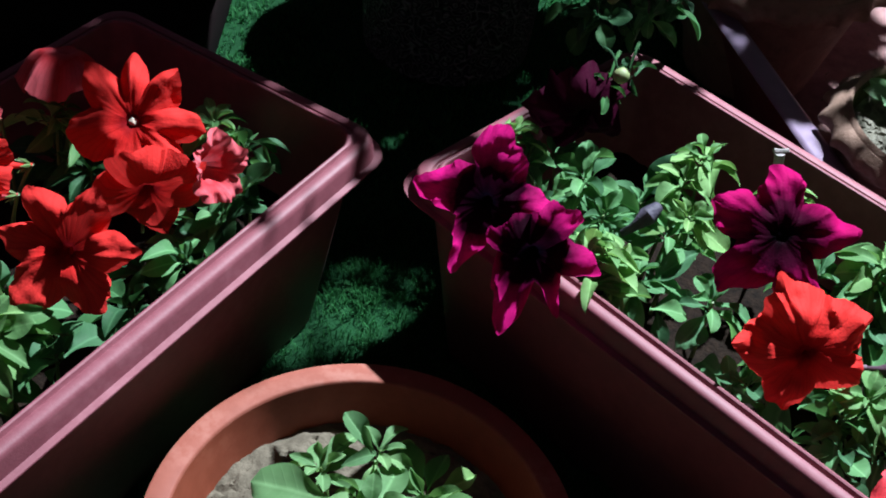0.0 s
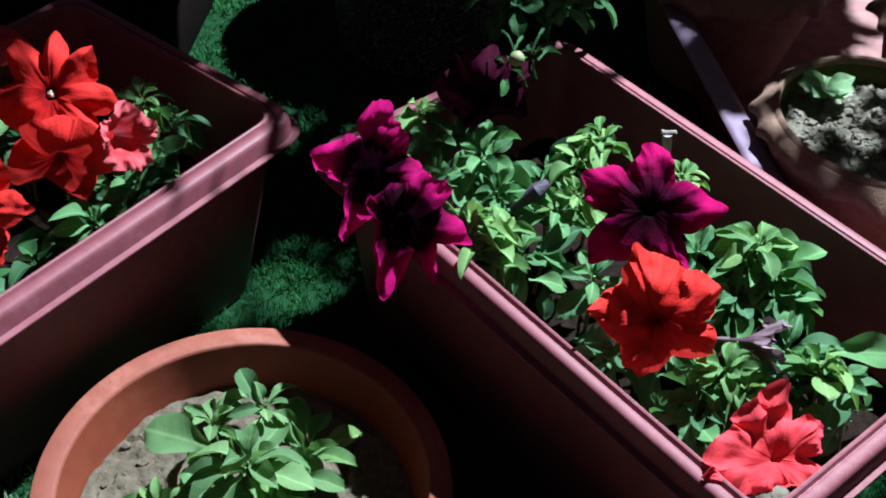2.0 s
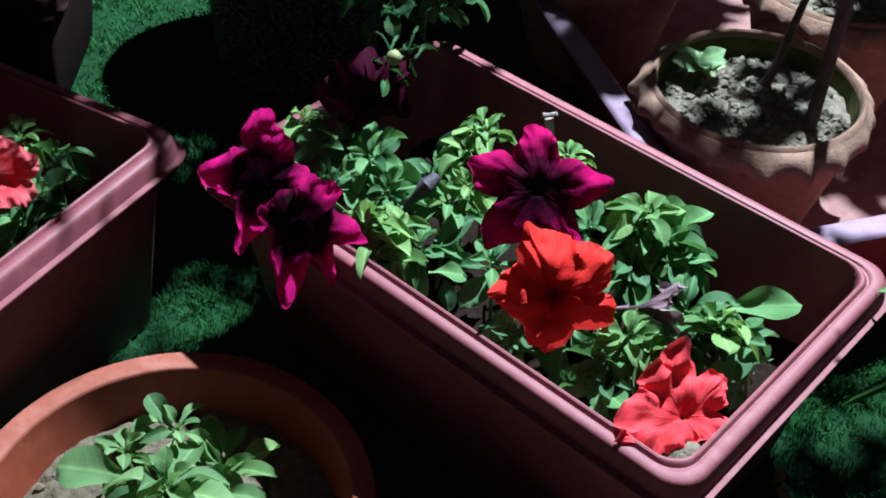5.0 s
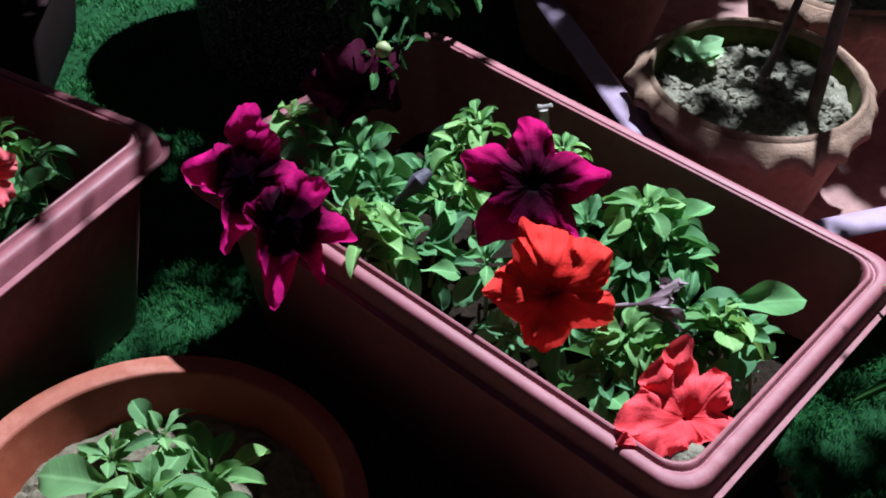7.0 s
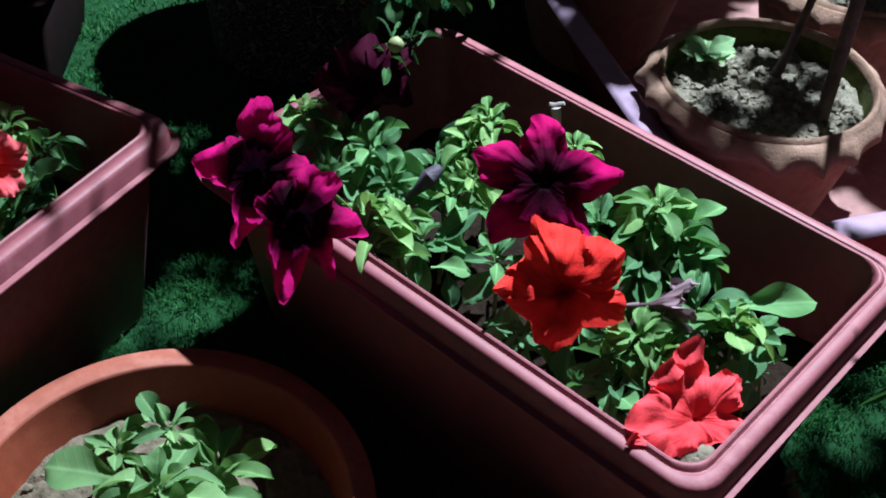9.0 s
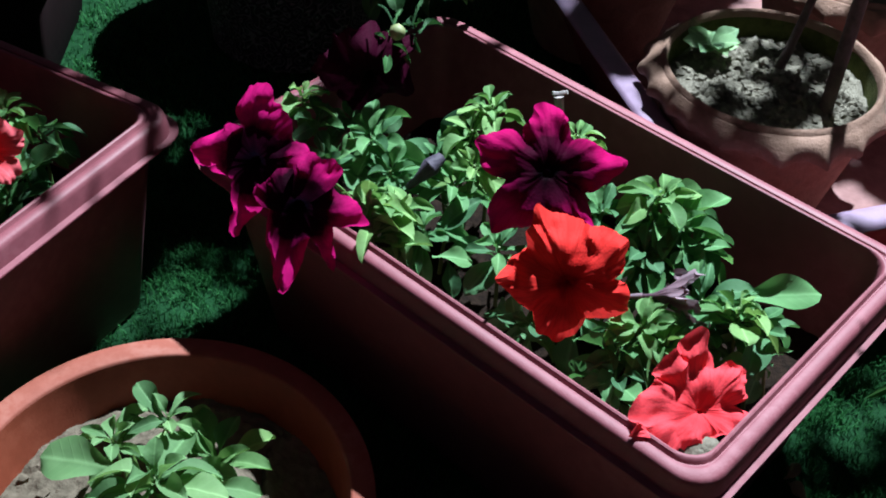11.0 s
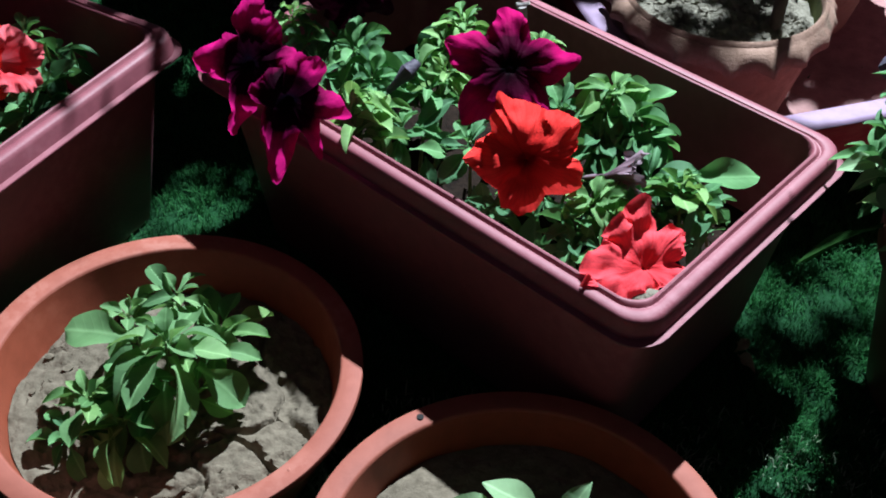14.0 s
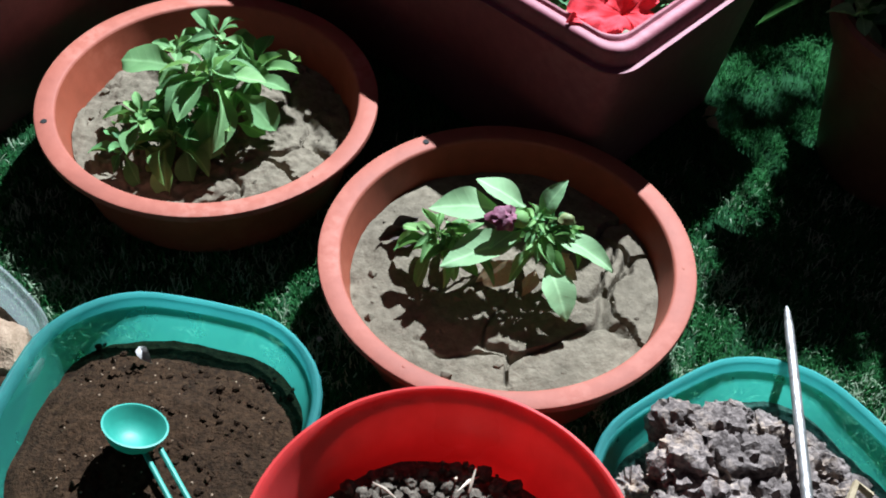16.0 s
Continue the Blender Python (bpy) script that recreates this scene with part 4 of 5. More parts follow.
    flower(ob, (0.441, 0.633, 0.186), (0.85, -0.15, 0.25), 0.021, M_FADED, (0.413, 0.643, 0.15), 0, 15, None, label="shrivelled lilac petunia bloom", ruffle=0.4, crumple=0.35, cup=0.9, back=-0.3)
    under(part("closed_bloom", tube([(0.276, 0.729, 0.186), (0.283, 0.728, 0.195), (0.291, 0.732, 0.203), (0.298, 0.740, 0.206)], [0.0026, 0.0036, 0.0072, 0.0040], 9), M_INKY, None, "closed inky petunia bloom"), ob)
    under(part("dead_bloom", joined([tube([(0.384, 0.779, 0.190), (0.382, 0.777, 0.218), (0.379, 0.780, 0.236)], [0.0036, 0.0032, 0.0040], 8),
                                    tube([(0.374, 0.780, 0.238), (0.379, 0.782, 0.2365), (0.385, 0.781, 0.239)], 0.0016, 6)]), M_QUARTZ, None, "papery grey dead bloom on its stalk"), ob)
    under(part("withered_tip", lump((0.493, 0.698, 0.178), 0.006, 3, 0.5, 0.5), M_FADED), ob)


right_plants()
tagged(part("soil_crumb", lump((0.462, 0.520, 0.172), 0.012, 7, 0.4, 0.6), M_POTSOIL), "pale grey soil crumb in the planter's corner", "soil")


# ---- plants in the left planter ----
def left_plants():
    LIFT["now"] = over_rim(lp_mid, LP_TURN, 0.453, 0.275)
    ob = thing("petunia_plant", (lp_mid.x, lp_mid.y, 0.118), "scarlet petunias with broad green leaves", "plant")
    young = ((-0.112, 0.542, 0.200, 11, 0.0380), (-0.127, 0.741, 0.215, 12, 0.0240), (-0.026, 0.780, 0.195, 9, 0.0230), (-0.104, 0.549, 0.205, 8, 0.0260))
    middle = ((0.005, 0.720, 0.185, 6, 0.0340), (-0.002, 0.779, 0.175, 6, 0.0320), (-0.002, 0.699, 0.180, 6, 0.0300), (-0.016, 0.653, 0.180, 7, 0.0320), (-0.070, 0.558, 0.185, 7, 0.0340), (-0.109, 0.578, 0.200, 6, 0.0320))
    low = ((-0.044, 0.650, 0.165, 7, 0.0320), (-0.018, 0.699, 0.165, 7, 0.0320), (-0.109, 0.744, 0.165, 7, 0.0300), (-0.133, 0.751, 0.165, 6, 0.0280), (-0.044, 0.616, 0.165, 6, 0.0320), (-0.115, 0.541, 0.170, 7, 0.0320))
    whorls(ob, young, LEAVES_PALE, 0.3)
    whorls(ob, middle, LEAVES, 0.5)
    # Low whorls take the darker copy, so their shade is partly painted.
    whorls(ob, low, LEAVES_SHADED, 0.5)
    leaf(ob, LEAVES_BROAD[0:1], (-0.117, 0.578, 0.195), (-0.128, 0.586, 0.240), (0.3, -0.8, 0.5), 1.3)
    leaf(ob, LEAVES_BROAD[1:2], (-0.106, 0.560, 0.200), (-0.114, 0.574, 0.230), (0.1, -0.7, 0.6), 1.3)
    leaf(ob, LEAVES_SHADED[2:3], (0.000, 0.739, 0.190), (0.022, 0.718, 0.170), (0.3, -0.5, 0.8), 0.85)
    leaf(ob, LEAVES[1:2], (-0.030, 0.658, 0.182), (-0.002, 0.651, 0.175), (0, -0.3, 1), 0.9)
    leaf(ob, LEAVES[0:1], (-0.113, 0.587, 0.200), (-0.094, 0.579, 0.190), (0, -0.4, 1), 0.9)
    leaf(ob, LEAVES[2:3], (-0.080, 0.546, 0.182), (-0.054, 0.562, 0.186), (0, -0.4, 1), 0.8)
    leaf(ob, LEAVES_SHADED[1:2], (-0.002, 0.779, 0.180), (0.021, 0.784, 0.176), (0, -0.4, 1), 0.9)
    flower(ob, (-0.063, 0.712, 0.240), (0.10, -0.68, 0.72), 0.047, M_RED, (-0.09, 0.735, 0.15), 0, 21, M_CREAM, label="scarlet petunia bloom with a pale eye", ruffle=0.22, back=0.28, notch=0.34, droop=0.1, lobes=((-4, 0.98, 1.8), (52, 0.92, 1.6), (92, 0.98, 1.3), (130, 1.02, 1.2), (195, 0.92, 2.0), (275, 1.10, 1.5), (320, 0.95, 1.6)))
    flower(ob, (-0.071, 0.598, 0.228), (-0.02, -0.70, 0.70), 0.044, M_RED, (-0.09, 0.630, 0.15), 0, 23, None, label="scarlet petunia bloom with cupped lobes", ruffle=0.22, back=0.12, cup=0.26, notch=0.38, droop=0.1, lobes=((8, 1.04, 1.3), (64, 0.96, 1.4), (125, 0.92, 1.4), (172, 0.95, 1.2), (238, 0.98, 1.8), (312, 0.98, 1.5)))
    flower(ob, (-0.022, 0.707, 0.214), (0.80, -0.45, 0.30), 0.026, M_PINKRED, (-0.04, 0.718, 0.15), 0, 25, M_CREAM, label="half-open pinkish red petunia bloom", ruffle=0.22, back=0.0, cup=0.95, notch=0.16, crumple=0.10)
    flower(ob, (-0.045, 0.679, 0.212), (0.30, -0.92, -0.15), 0.045, M_RED, (-0.06, 0.700, 0.15), 0, 27, None, label="drooping scarlet petunia bloom", ruffle=0.12, back=0.3, notch=0.30, lobes=((30, 0.9, 1.8), (110, 0.9, 1.8), (200, 0.9, 1.8), (278, 1.3, 0.9), (330, 0.9, 1.6)))
    flower(ob, (-0.121, 0.756, 0.255), (0.05, 0.30, 0.90), 0.036, M_PINKRED, (-0.14, 0.775, 0.15), 0, 29, None, label="faded red petunia bloom turned away", ruffle=0.14, back=0.75, cup=0.1)
    flower(ob, (-0.142, 0.654, 0.235), (-0.55, -0.45, 0.25), 0.030, M_RED, (-0.15, 0.690, 0.15), 0, 31, None, label="red petunia bloom seen from its side", ruffle=0.2, back=0.4)
    flower(ob, (-0.141, 0.634, 0.225), (-0.75, -0.35, 0.05), 0.024, M_PINKRED, (-0.14, 0.665, 0.15), 0, 33, None, label="pale-edged red petunia bloom", ruffle=0.25, back=0.5)
    flower(ob, (-0.170, 0.707, 0.225), (-0.35, -0.65, 0.35), 0.022, M_PINKRED, (-0.16, 0.725, 0.15), 0, 35, None, label="small fading red petunia bloom", ruffle=0.25, back=0.4, crumple=0.2)
    LIFT.clear()


left_plants()


# ---- seedlings in the bowls ----
def first_bowl_plant():
    ob = thing("petunia_seedling", (0.121, 0.528, 0.030), "bushy young petunia with soft green leaves", "seedling", "petunia seedlings")
    for c, n, s, meshes in (((0.130, 0.571, 0.110), 9, 0.028, LEAVES_SOFT), ((0.093, 0.561, 0.096), 9, 0.026, LEAVES_SOFT), ((0.162, 0.551, 0.092), 10, 0.029, LEAVES_PALE), ((0.131, 0.523, 0.108), 14, 0.038, LEAVES_SOFT),
                            ((0.078, 0.495, 0.078), 13, 0.026, LEAVES_PALE), ((0.101, 0.484, 0.070), 11, 0.028, LEAVES_PALE), ((0.064, 0.478, 0.060), 9, 0.022, LEAVES), ((0.112, 0.510, 0.080), 9, 0.030, LEAVES), ((0.151, 0.511, 0.075), 9, 0.030, LEAVES_PALE)):
        rosette(ob, (0.121 + (c[0] - 0.121) * 0.35, 0.528 + (c[1] - 0.528) * 0.35, 0.034), c, int(n * 1.2), s * 1.42, meshes, 0.35, 1.12, 0.2)
    for base, tip, wide in (((0.106, 0.536, 0.096), (0.061, 0.542, 0.098), 1.1), ((0.153, 0.515, 0.092), (0.182, 0.504, 0.074), 1.35), ((0.132, 0.502, 0.090), (0.136, 0.475, 0.066), 1.3), ((0.115, 0.481, 0.064), (0.121, 0.458, 0.046), 1.2),
                            ((0.099, 0.470, 0.062), (0.103, 0.445, 0.042), 1.1), ((0.162, 0.525, 0.098), (0.191, 0.531, 0.090), 0.9)):
        leaf(ob, LEAVES_SOFT[:3], base, Vector(base).lerp(Vector(tip), 1.25), Vector((0, -0.3, 1)), wide * 1.1)


def second_bowl_plant():
    ob = thing("petunia_seedling", (0.397, 0.380, 0.048), "young petunia with broad pale leaves and a wine-red bud", "seedling", "petunia seedlings")
    c = Vector((0.401, 0.376, 0.094))
    rosette(ob, (0.395, 0.385, 0.046), (0.403, 0.377, 0.112), 13, 0.024, LEAVES_PALE, 0.3)
    rosette(ob, (0.395, 0.385, 0.046), (0.417, 0.381, 0.108), 10, 0.020, LEAVES, 0.3)
    rosette(ob, (0.380, 0.383, 0.046), (0.331, 0.377, 0.090), 24, 0.036, LEAVES_PALE, 0.4, 0.72)
    rosette(ob, (0.380, 0.383, 0.046), (0.347, 0.375, 0.088), 16, 0.032, LEAVES_SOFT, 0.4, 0.72)
    rosette(ob, (0.395, 0.385, 0.046), (0.407, 0.372, 0.100), 13, 0.032, LEAVES_SOFT, 0.3, 0.8)
    rosette(ob, (0.395, 0.385, 0.046), (0.424, 0.378, 0.104), 10, 0.022, LEAVES_PALE, 0.2, 0.6)
    for b, tip, wide in (((0.379, 0.384, 0.110), (0.323, 0.384, 0.116), 1.35), ((0.394, 0.388, 0.112), (0.357, 0.402, 0.126), 1.35), ((0.392, 0.368, 0.100), (0.334, 0.342, 0.094), 1.2), ((0.413, 0.355, 0.088), (0.431, 0.318, 0.072), 1.6),
                         ((0.411, 0.376, 0.100), (0.465, 0.358, 0.090), 1.05), ((0.405, 0.383, 0.104), (0.420, 0.397, 0.134), 1.3), ((0.394, 0.373, 0.106), (0.369, 0.353, 0.104), 1.2)):
        leaf(ob, LEAVES_BROAD, b, tip, Vector((0, -0.1, 1)), wide * 0.80)
    under(part("bud", lump((0.380, 0.371, 0.118), 0.0100, 5, 0.75, 0.75, 3), M_BUD, None, "wine-red opening bud"), ob)
    under(part("bud_calyx", lump((0.390, 0.373, 0.115), 0.0075, 6, 0.2, 0.8), M_LEAF_PALE), ob)
    under(part("seed_head", lump((0.425, 0.381, 0.110), 0.0065, 8, 0.6, 0.9), M_PALEBUD), ob)
    for b, t in (((0.392, 0.376, 0.068), (0.361, 0.357, 0.052)), ((0.406, 0.370, 0.064), (0.399, 0.352, 0.052)), ((0.415, 0.376, 0.074), (0.440, 0.364, 0.062)), ((0.417, 0.373, 0.082), (0.435, 0.373, 0.066))):
        leaf(ob, DRY, b, t, (0.2, -0.6, 0.6), 1.0, "dry_leaf")
    for b, t in (((0.284, 0.402, 0.048), (0.306, 0.412, 0.056)), ((0.292, 0.412, 0.048), (0.312, 0.424, 0.058)), ((0.298, 0.396, 0.048), (0.318, 0.404, 0.054))):
        leaf(ob, WITHERED, b, t, (0.1, -0.4, 0.8), 0.9, "withered_petal")


WITHERED = [leaf_mesh("withered_petal", M_TWIG, 0.55, 0.9, 0.8, 0.2, 0.4, i, False, t) for i, t in enumerate((0.8, -0.6))]
DRY = [leaf_mesh("dry_leaf", M_STRAW, 0.5, 0.5, 0.4, 0.15, 0.5, 3)]
first_bowl_plant()
second_bowl_plant()
scrap = thing("dead_leaf", (0.574, 0.632, 0.004), "small curled straw-coloured dead leaf on the turf", "leaf")
leaf(scrap, DRY, (0.568, 0.626, 0.010), (0.582, 0.640, 0.014), (0.2, -0.5, 1), 1.0, "dry_blade")
leaf(scrap, DRY, (0.572, 0.628, 0.010), (0.577, 0.642, 0.012), (-0.4, -0.3, 1), 0.8, "dry_blade")


# ---- things among the clay pots ----
def clay_pot_plant():
    ob = thing("pot_seedling", (0.535, 1.012, 0.125), "small lobed pale green seedling in grey soil", "seedling")
    for k in range(11):
        a = k * 2.4
        c = Vector((0.535, 1.010, 0.142))
        leaf(ob, LEAVES_BROAD, c, c + Vector((0.026 * math.cos(a), 0.024 * math.sin(a), 0.002 + 0.006 * (k % 3))), (0.1 * math.cos(a), -0.35, 1), 1.25)
    part("stem", tube([(0.535, 1.012, 0.120), (0.535, 1.010, 0.143)], 0.0012, 6), M_STEM, ob)


clay_pot_plant()
tagged(part("support_cane", tube([(0.628, 0.933, 0.100), (0.631, 0.942, 0.185), (0.634, 0.950, 0.285), (0.632, 0.940, 0.425)], [0.0062, 0.0062, 0.0060, 0.0058], 10), M_TWIG), "dark upright cane stuck in the clay pot's soil", "cane")


def in_light_gap(p):
    """Holes left in the added leaf masses so the lamp reaches chosen spots of turf, rim and soil."""
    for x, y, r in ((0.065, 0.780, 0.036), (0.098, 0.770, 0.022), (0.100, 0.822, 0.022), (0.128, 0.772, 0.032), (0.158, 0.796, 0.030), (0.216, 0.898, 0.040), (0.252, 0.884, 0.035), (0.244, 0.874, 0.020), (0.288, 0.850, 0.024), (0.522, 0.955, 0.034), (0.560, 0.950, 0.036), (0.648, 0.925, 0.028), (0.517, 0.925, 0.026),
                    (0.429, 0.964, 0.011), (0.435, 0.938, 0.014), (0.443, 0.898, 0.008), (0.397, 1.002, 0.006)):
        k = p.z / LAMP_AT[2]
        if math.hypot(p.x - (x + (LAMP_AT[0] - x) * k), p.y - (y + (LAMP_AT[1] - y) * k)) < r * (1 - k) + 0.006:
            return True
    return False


def shade_crown(plant, middle, radii, count, size, seed, material=M_LEAF_SHADED):
    """An added leaf mass, out of view, that blocks the lamp: many small folded blades on thin twigs."""
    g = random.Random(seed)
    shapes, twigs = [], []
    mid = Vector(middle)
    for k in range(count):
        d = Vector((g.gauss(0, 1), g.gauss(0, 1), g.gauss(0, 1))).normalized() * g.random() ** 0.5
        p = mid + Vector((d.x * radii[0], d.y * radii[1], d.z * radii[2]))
        if in_light_gap(p):
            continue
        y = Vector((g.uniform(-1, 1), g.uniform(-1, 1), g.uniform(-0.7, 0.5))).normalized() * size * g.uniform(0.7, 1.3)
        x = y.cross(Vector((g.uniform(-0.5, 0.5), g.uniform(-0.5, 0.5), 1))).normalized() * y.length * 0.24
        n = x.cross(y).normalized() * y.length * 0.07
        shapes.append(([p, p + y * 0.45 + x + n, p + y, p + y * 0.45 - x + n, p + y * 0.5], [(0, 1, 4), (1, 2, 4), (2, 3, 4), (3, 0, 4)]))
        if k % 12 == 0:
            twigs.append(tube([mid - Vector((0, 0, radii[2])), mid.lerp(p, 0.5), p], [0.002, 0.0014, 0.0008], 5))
    part("shade_crown", joined(shapes), material, plant)
    part("twig", joined(twigs), M_TWIG, plant)


def hanging_foliage():
    """The bushy plant of the relief pot, whose lowest shoots hang over the trough's far end."""
    ob = thing("leafy_plant", (0.161, 1.204, 0.195), "bushy dark green plant with round pale buds", "plant")
    for k, (x, y, z) in enumerate(((0.246, 0.908, 0.250), (0.272, 0.918, 0.250), (0.298, 0.945, 0.250), (0.310, 0.946, 0.252), (0.239, 0.925, 0.255), (0.286, 0.914, 0.252), (0.262, 0.930, 0.262), (0.285, 0.955, 0.265), (0.308, 0.985, 0.255))):
        rosette(ob, (0.239 + 0.4 * (x - 0.239), 1.022, 0.400), (x, y, z), 10, 0.028, LEAVES if k % 4 == 1 else LEAVES_SHADED, 0.45, 1.2, 0.5, M_TWIG)
    for x, y, z in ((0.255, 0.824, 0.250), (0.270, 0.839, 0.250)):
        rosette(ob, (x + 0.006, y + 0.022, z + 0.008), (x, y, z), 6, 0.020, LEAVES_SHADED, 0.5, 1.0, 0.3, M_LEAF_SHADED)
    part("branch", tube(bent((0.161, 1.205, 0.190), (0.239, 1.022, 0.400), 0.05), 0.003, 7), M_STEM, ob)
    for p in ((0.261, 0.810, 0.262), (0.253, 0.891, 0.275), (0.271, 0.949, 0.280), (0.294, 0.952, 0.300)):
        part("bud", lump(p, 0.0062 if p[1] < 0.85 else 0.005, 4, 0.1, 1.0), M_PALEBUD, ob, "round pale yellow-green bud")
    part("stalk", tube(bent((0.246, 0.828, 0.272), (0.260, 0.812, 0.260), 0.006), 0.0009, 6), M_LEAF_SHADED, ob)
    # Unseen leaf masses added above to shade the troughs' far ends and the turf.
    shade_crown(ob, (0.110, 1.000, 0.60), (0.10, 0.05, 0.15), 150, 0.042, 13)
    shade_crown(ob, (0.222, 0.962, 0.62), (0.050, 0.036, 0.05), 9, 0.030, 51)
    shade_crown(ob, (0.262, 1.010, 0.60), (0.045, 0.030, 0.03), 13, 0.030, 31)
    shade_crown(ob, (0.292, 1.210, 0.46), (0.060, 0.090, 0.06), 240, 0.042, 23)
    shade_crown(ob, (0.190, 1.110, 0.58), (0.17, 0.075, 0.20), 520, 0.045, 3)


hanging_foliage()
# Shrubs added for their unseen leaf masses, which shade the tray and pots.
shrub = thing("shade_shrub", (0.452, 1.255, 0.100), "leafy shrub added in a clay pot, its unseen crown casting shade", "plant", "shrubs in clay pots")
part("trunk", tube([(0.452, 1.255, 0.09), (0.455, 1.24, 0.25), (0.45, 1.21, 0.45)], [0.005, 0.004, 0.003], 8), M_TWIG, shrub)
shade_crown(shrub, (0.370, 1.080, 0.60), (0.07, 0.045, 0.15), 170, 0.042, 15)
shade_crown(shrub, (0.590, 1.385, 0.60), (0.075, 0.070, 0.06), 260, 0.042, 41)
shade_crown(shrub, (0.632, 1.415, 0.60), (0.026, 0.040, 0.03), 80, 0.036, 43)
shade_crown(shrub, (0.385, 1.305, 0.46), (0.075, 0.060, 0.05), 280, 0.042, 29)
shade_crown(shrub, (0.440, 1.180, 0.60), (0.14, 0.055, 0.19), 330, 0.042, 5)
shrub = thing("shade_shrub", (0.718, 1.195, 0.100), "leafy shrub added in a clay pot, its unseen crown casting shade", "plant", "shrubs in clay pots")
part("trunk", tube([(0.718, 1.195, 0.09), (0.72, 1.195, 0.25), (0.74, 1.2, 0.42)], [0.005, 0.004, 0.003], 8), M_TWIG, shrub)
shade_crown(shrub, (0.750, 1.200, 0.50), (0.055, 0.06, 0.12), 130, 0.042, 11)
shade_crown(shrub, (0.575, 1.262, 0.60), (0.08, 0.05, 0.15), 150, 0.042, 17)
shrub = thing("shade_shrub", (0.600, 0.985, 0.100), "crooked woody stem in a clay pot, with an added unseen shading crown", "plant", "shrubs in clay pots")
part("woody_stem", tube([(0.592, 0.985, 0.085), (0.590, 0.986, 0.112), (0.604, 1.000, 0.150), (0.620, 1.012, 0.22), (0.632, 1.05, 0.40)], [0.0075, 0.0060, 0.0042, 0.0036, 0.003], 9), M_TWIG, shrub, "brown crooked woody stem")
# The stem is real; these unseen leaf masses are added to dapple the pots.
shade_crown(shrub, (0.620, 1.150, 0.62), (0.075, 0.05, 0.15), 120, 0.038, 7)
shade_crown(shrub, (0.668, 0.995, 0.66), (0.055, 0.050, 0.04), 24, 0.034, 61)


def russet_pot_plant():
    ob = thing("budding_plant", (0.753, 0.599, 0.145), "leafy plant with grey-green leaves and a dark bud", "plant")
    for k, p in enumerate(((0.657, 0.688, 0.235), (0.631, 0.645, 0.205), (0.651, 0.681, 0.200), (0.656, 0.633, 0.180), (0.687, 0.706, 0.260), (0.696, 0.618, 0.240), (0.742, 0.683, 0.300), (0.777, 0.600, 0.320), (0.723, 0.548, 0.250), (0.815, 0.545, 0.300), (0.778, 0.489, 0.260), (0.687, 0.533, 0.200))):
        shoot(ob, (0.753, 0.604, 0.145), p, 15, 0.044, LEAVES_SHADED, LEAVES if k < 4 else LEAVES_SHADED, 1.0)
    leaf(ob, LEAVES_SHADED[3:4], (0.640, 0.604, 0.172), (0.581, 0.586, 0.160), (0, -0.4, 1), 0.30)
    leaf(ob, LEAVES_BROAD[1:2], (0.640, 0.640, 0.205), (0.606, 0.626, 0.210), (0, -0.4, 1), 0.9)
    for x, y, z in ((0.636, 0.612, 0.222), (0.650, 0.600, 0.200), (0.660, 0.575, 0.180)):
        rosette(ob, (0.740, 0.604, 0.150), (x, y, z), 11, 0.030, LEAVES_SAGE, 0.4, 1.1, 0.3)
    # Leaf masses added over the plant to darken the turf in front.
    shade_crown(ob, (0.715, 0.640, 0.29), (0.07, 0.075, 0.05), 150, 0.045, 9)
    shade_crown(ob, (0.660, 0.705, 0.42), (0.052, 0.030, 0.03), 130, 0.042, 10)
    part("bud", lump((0.670, 0.725, 0.225), 0.017, 9, 0.35, 0.8), M_INKY, ob, "dark inky bud")


russet_pot_plant()


# ---- tools and heaps in the boxes ----
def scoop():
    ob = thing("measuring_scoop", (0.140, 0.201, 0.045), "mint green plastic scoop with a twin-bar handle lying on soil", "scoop")
    m = pose(0.140, 0.201, 0.0655, -20, 8, -16)
    p = tuple((r * 0.93, z * 0.93) for r, z in ((0.006, -0.0175), (0.013, -0.0155), (0.0195, -0.009), (0.0225, -0.001), (0.0235, 0.0), (0.0240, 0.0008), (0.0225, 0.0010), (0.0212, -0.001), (0.0182, -0.0085), (0.012, -0.0145), (0.005, -0.0162)))
    part("cup", loft([circle(r, z, m, 48) for r, z in p], True, True), M_SCOOP, ob)
    for a, b in (((0.147, 0.189, 0.056), (0.195, 0.123, 0.053)), ((0.158, 0.191, 0.056), (0.207, 0.125, 0.053))):
        part("handle_bar", tube([Vector(a).lerp(Vector(b), k / 4) for k in range(5)], 0.0019, 8), M_SCOOP, ob)
    part("handle_end", tube([(0.194, 0.124, 0.053), (0.203, 0.119, 0.053), (0.208, 0.125, 0.053)], 0.0022, 8), M_SCOOP, ob)


scoop()
crumb_rng = random.Random(77)
crumbs = []
for k in range(420):
    x, y = crumb_rng.uniform(-0.079, 0.079), crumb_rng.uniform(-0.079, 0.079)
    q = max(abs(x), abs(y)) / 0.084
    p = pose(0.150, 0.204, 0, 0, 0, -8.0) @ Vector((x, y, 0))
    s = crumb_rng.choice((0.0008, 0.0012, 0.0018, 0.003))
    crumbs.append(lump((p.x, p.y, 0.031 + 0.009 * (1 - q * q) + soil_height(x, y, 31, 0.012, 0.0) + s * 0.3), s, k, 0.5, 0.7, 1))
